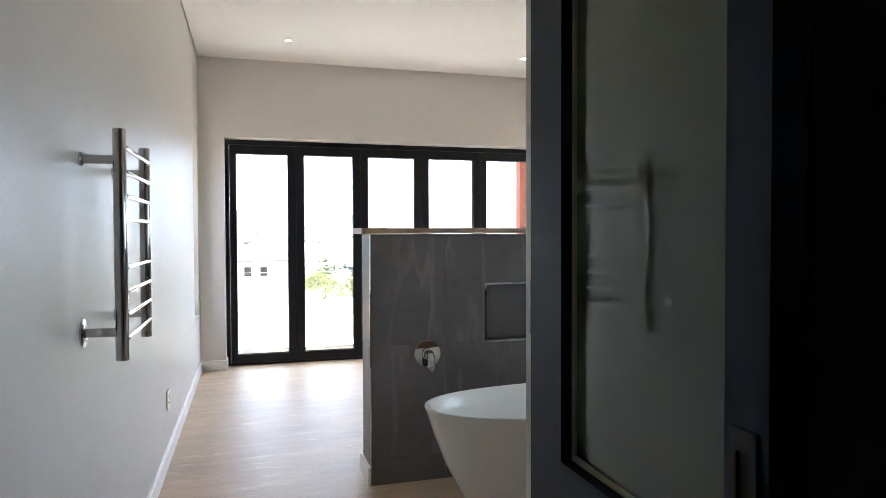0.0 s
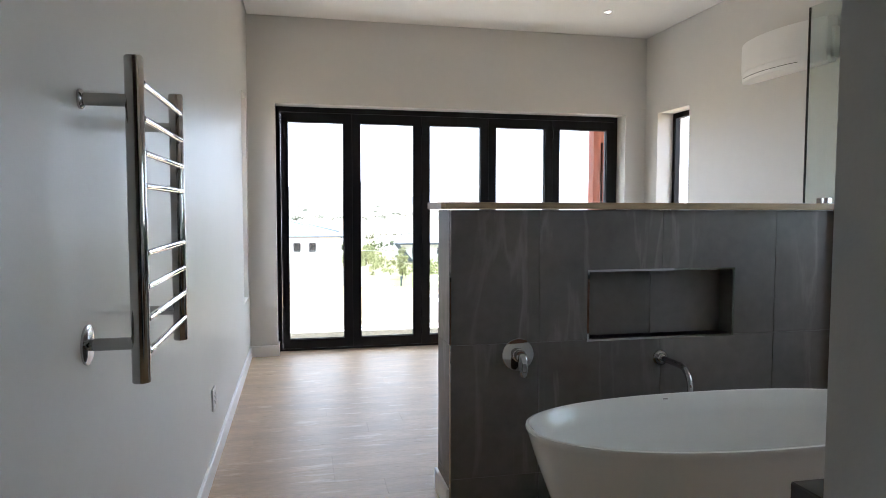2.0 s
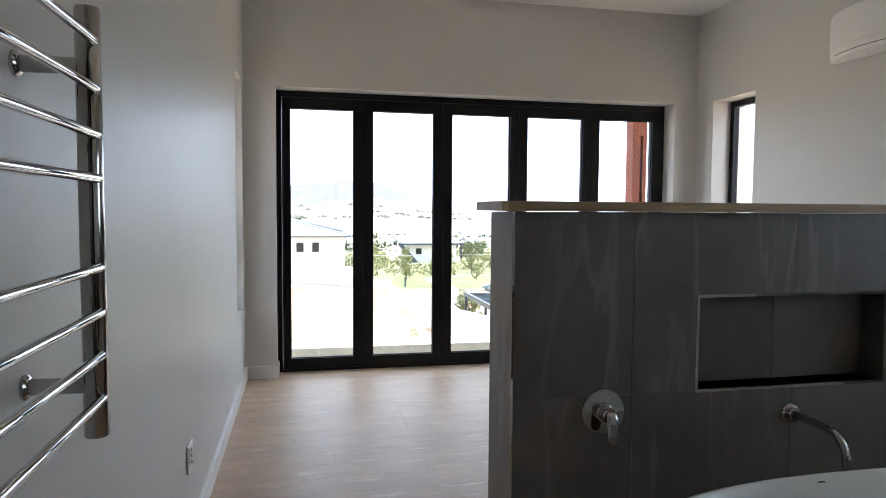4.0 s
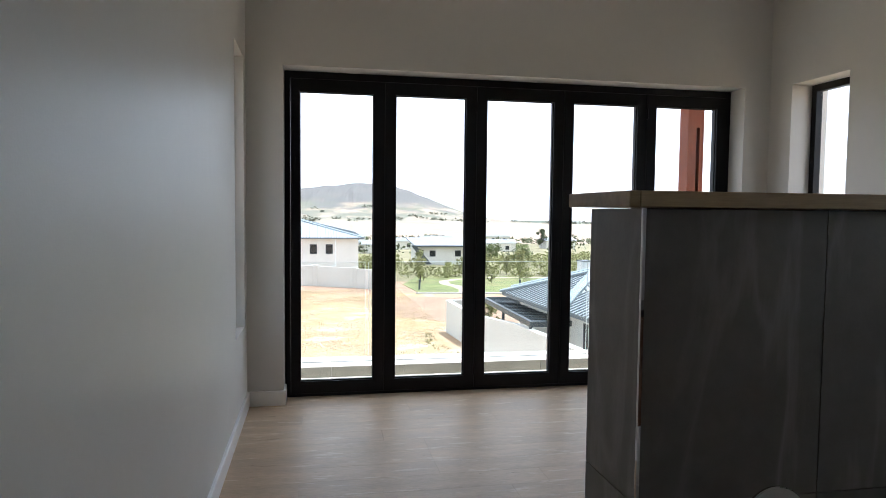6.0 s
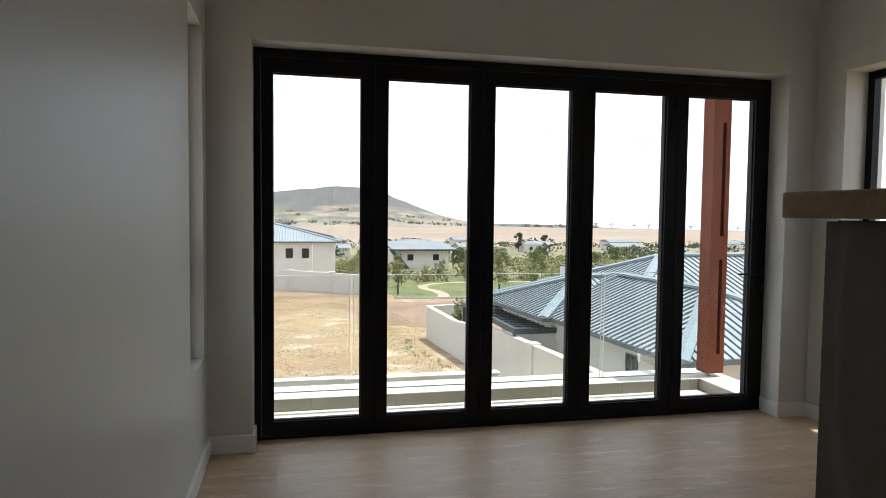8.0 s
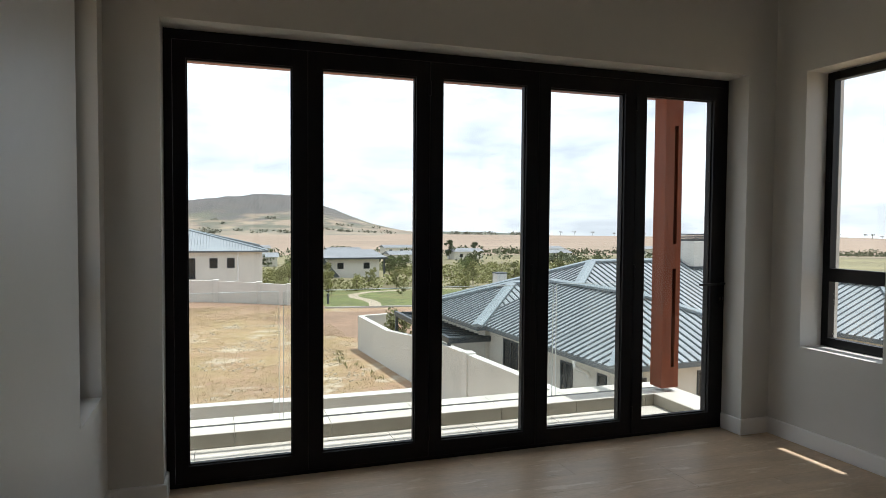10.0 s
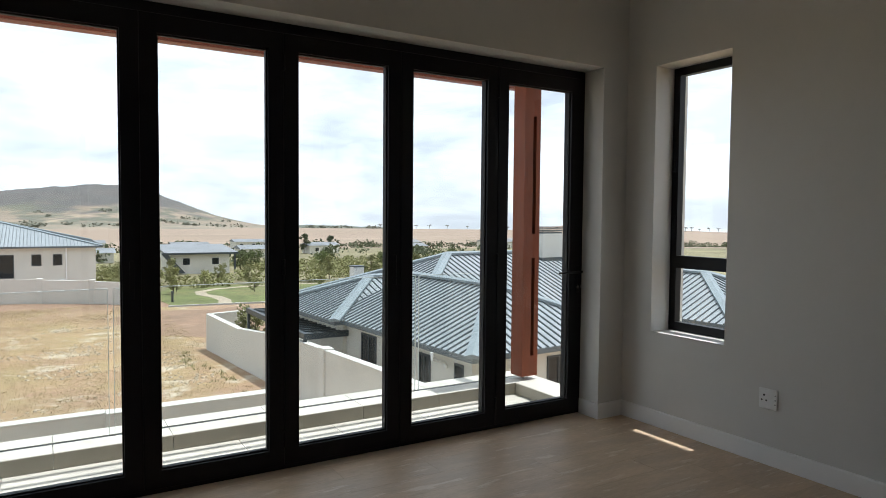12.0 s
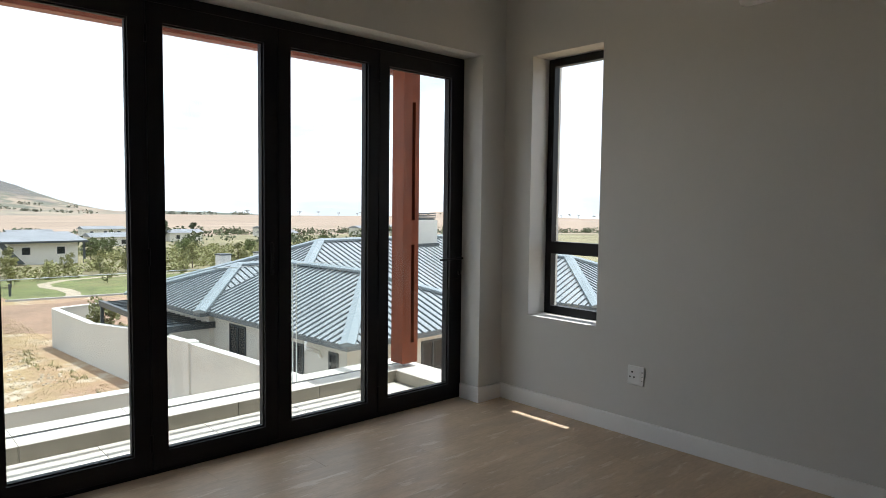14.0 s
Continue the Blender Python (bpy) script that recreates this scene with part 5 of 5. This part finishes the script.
kinds_t = [tree(3.4, 1.2, LEAF2, 1), tree(4.6, 1.9, LEAF, 2), tree(2.2, 1.3, LEAF2, 3, "shrub", "rounded olive-green garden shrub"), tree(6.5, 3.0, LEAF, 4, label="broad dark green tree", clumps=20, cards=70), tree(9.0, 2.4, WOODS, 5, label="tall dark tree above the village", clumps=20, cards=60)]
placed = set()
rng = random.Random(11)


def plant(kind, x, y, k=1.0):
    src = kinds_t[kind]
    m = Matrix.Translation((x, y, land(x, y))) @ Matrix.Rotation(rng.uniform(0, 6.28), 4, "Z")
    if kind not in placed:
        placed.add(kind)
        src.matrix_basis = m @ Matrix.Scale(k, 4)
        return src
    o = copy_thing(src, m)
    o.scale = (k, k, k)
    return o


for x, y, kd, k in ((9.6, 68, 0, 0.8), (11.2, 79, 0, 0.9), (17.6, 84, 0, 0.6), (24.5, 82, 0, 0.9), (29, 79, 0, 0.9), (35, 80, 0, 0.85), (41, 79, 0, 0.9),
                    (6.2, 80, 2, 1.1), (7.4, 84, 2, 1.3), (4.6, 79, 2, 0.95), (5.8, 72, 2, 0.7), (10.2, 70, 0, 0.5), (13.5, 74, 0, 0.55), (15.5, 77, 0, 0.62), (16.4, 66, 0, 0.42), (18.2, 75, 0, 0.6), (20.6, 70, 0, 0.5), (21.5, 78, 0, 0.65), (24.2, 69, 0, 0.48), (26.5, 75, 0, 0.6), (29.5, 70, 0, 0.5), (33, 74, 0, 0.6), (20, 66, 2, 0.5), (27, 65, 2, 0.5), (34, 62, 2, 0.55),
                    (24.8, 104, 3, 0.5), (27.5, 107, 3, 0.52), (31, 101, 3, 0.42), (34, 111, 3, 0.5), (38, 105, 3, 0.45), (42, 112, 3, 0.5), (47, 101, 3, 0.42), (56, 112, 3, 0.5), (63, 105, 3, 0.45), (10.5, 112, 3, 0.4), (46, 88, 1, 0.62), (52, 92, 1, 0.6), (27, 92, 1, 0.58),
                    (58, 170, 4, 0.62), (66, 172, 4, 0.55), (8.05, 33.6, 0, 0.62), (8.5, 35.2, 0, 0.66), (9.0, 15.6, 2, 0.9), (10.1, 16.2, 2, 0.75)):
    plant(kd, x + 1.2 if y > 40 else x + 0.5, y, k)

wm2 = bmesh.new()
wr2 = random.Random(5)
for _ in range(420):
    x = wr2.uniform(-60, 330)
    y = wr2.uniform(112, 235)
    if wr2.random() < 0.35:
        y = wr2.uniform(225, 262)
    s = wr2.uniform(0.9, 1.9) * (1 + y / 400)
    leaf_cloud(wm2, (x, y, land(x, y) + s * 0.5), s * 1.3, 46, s * 0.2, wr2, 0.5)
wm4 = bmesh.new()
for _ in range(60):
    x = wr2.uniform(-300, 700)
    y = wr2.uniform(1150, 1900)
    leaf_cloud(wm4, (x, y, land(x, y) + 3), wr2.uniform(6, 20), 26, 3.2, wr2, 0.28)
# distance haze is mixed into this leaf colour, paler and greyer than near leaves
HAZETREE = bsdf("hazed_leaves", (0.22, 0.22, 0.165), 0.9, var=0.3, scale=0.05)
tagged(part("far_hedges", wm4, HAZETREE), "olive hedges and trees at the hill's foot, coloured pale for haze", "trees", kind="stuff")
fo = part("far_woods", wm2, WOODS)
bm3 = bmesh.new()
for _ in range(900):
    x, y = wr2.uniform(4, 80), wr2.uniform(72, 122)
    if (13 < x < 26 and y > 88) or y < 71 + 0.08 * x:
        continue
    s = wr2.uniform(0.35, 1.15)
    leaf_cloud(bm3, (x, y, land(x, y) + s * 0.55), s, 46, s * 0.19, wr2, 0.8)
bo = part("park_bushes", bm3, LEAF2)
tagged(bo, "olive-green bushes crowding beyond the lawn", "bushes", kind="stuff")
wb = bmesh.new()
for _ in range(34):
    t = wr2.random() ** 0.7
    x, y = 7.75 - 1.35 * t - wr2.uniform(0.05, 0.9), 19.5 + 17.5 * t
    for _ in range(9):
        a, hh = wr2.uniform(0, 6.28), wr2.uniform(0.06, 0.2)
        c = Vector((x + wr2.gauss(0, 0.12), y + wr2.gauss(0, 0.12), land(x, y)))
        d = Vector((math.cos(a), math.sin(a), 0))
        n2 = Vector((-d.y, d.x, 0)) * 0.02
        wb.faces.new([wb.verts.new(c - n2), wb.verts.new(c + n2), wb.verts.new(c + d * hh * 0.6 + Vector((0, 0, hh)))])
wo = part("green_weeds", wb, LEAF2)
tagged(wo, "green weeds sprouting along the boundary wall", "weeds", kind="stuff")
tagged(fo, "scattered dark green trees and bushes across the valley", "woods", kind="stuff")

sm = bmesh.new()
for k in range(46):
    a = math.radians(25 + 36 * (k / 46) ** 1.05 + wr2.uniform(-0.5, 0.5))
    if wr2.random() < 0.3:
        continue
    r = 1195
    x, y = 2 + r * math.sin(a), 8 + r * math.cos(a)
    z = land(x, y)
    hh = wr2.uniform(5, 9)
    tube([(x, y, z - 0.5), (x, y, z + hh * 0.75)], 0.35, sm, 5)
    leaf_cloud(sm, (x, y, z + hh * 0.85), hh * 0.5, 30, 0.9, wr2, 0.35)
so = part("ridge_trees", sm, HAZETREE)
tagged(so, "far flat-topped trees along the field's crest", "trees", kind="stuff")

# dry grass on the empty plot
rg = np.random.RandomState(3)
N = 56000
gx = rg.uniform(-16, 7.6, N)
gy = 15 + 46 * rg.uniform(0, 1, N) ** 0.8
keep = np.array([(gx[i] < 6.3 + (37 - gy[i]) * 0.09 if gy[i] < 37.5 else True) and noise.noise((gx[i] * 0.22, gy[i] * 0.16, 4.0)) > -0.75 + 1.0 * rg.rand() for i in range(N)])
gx, gy = gx[keep], gy[keep]
n = len(gx)
verts = np.zeros((n * 4, 3, 3))
for b in range(4):
    hgt = rg.uniform(0.025, 0.11, n)
    ang = rg.uniform(0, 6.28, n)
    lean = rg.uniform(0.04, 0.16, n)
    w = rg.uniform(0.006, 0.014, n)
    ox, oy = gx + rg.normal(0, 0.07, n), gy + rg.normal(0, 0.07, n)
    cx, sx = np.cos(ang), np.sin(ang)
    z0 = G - 0.01 - 0.0238 * (oy - 8)
    verts[b::4, 0] = np.stack([ox - w * sx, oy + w * cx, z0], 1)
    verts[b::4, 1] = np.stack([ox + w * sx, oy - w * cx, z0], 1)
    verts[b::4, 2] = np.stack([ox + cx * lean, oy + sx * lean, z0 + hgt], 1)
me = bpy.data.meshes.new("dry_grass")
me.from_pydata(verts.reshape(-1, 3).tolist(), [], np.arange(n * 12).reshape(-1, 3).tolist())
me.materials.append(STRAW)
tagged(new("dry_grass", me), "straw-coloured dry grass tufts on the empty plot", "grass", kind="stuff")

# loose pale stones and clods on the plot
sv, sf = [], []
while len(sf) < 3000 * 10:
    x, y = float(rg.uniform(-14, 7)), float(15 + 34 * rg.rand() ** 1.1)
    if x > 6.0 + (37 - y) * 0.09 or noise.noise((x * 0.3, y * 0.45, 8.0)) < 0.05 + 0.2 * rg.rand():
        continue
    r = float(rg.uniform(0.02, 0.1))
    k = len(sv)
    a0 = float(rg.uniform(0, 6.28))
    sv += [(x + r * math.cos(a0 + q * 1.571) * float(rg.uniform(0.7, 1.3)), y + r * math.sin(a0 + q * 1.571) * float(rg.uniform(0.7, 1.3)), land(x, y) - 0.01) for q in range(4)]
    sv += [(x + 0.6 * r * math.cos(a0 + q * 1.571), y + 0.6 * r * math.sin(a0 + q * 1.571), land(x, y) + r * 0.5) for q in range(4)]
    for q in range(4):
        p = (q + 1) % 4
        sf += [(k + q, k + p, k + 4 + p), (k + q, k + 4 + p, k + 4 + q)]
    sf += [(k + 4, k + 5, k + 6), (k + 4, k + 6, k + 7)]
me = bpy.data.meshes.new("loose_stones")
me.from_pydata(sv, [], sf)
me.materials.append(PALE)
tagged(new("loose_stones", me), "pale loose stones scattered in dry soil", "stones", kind="stuff")
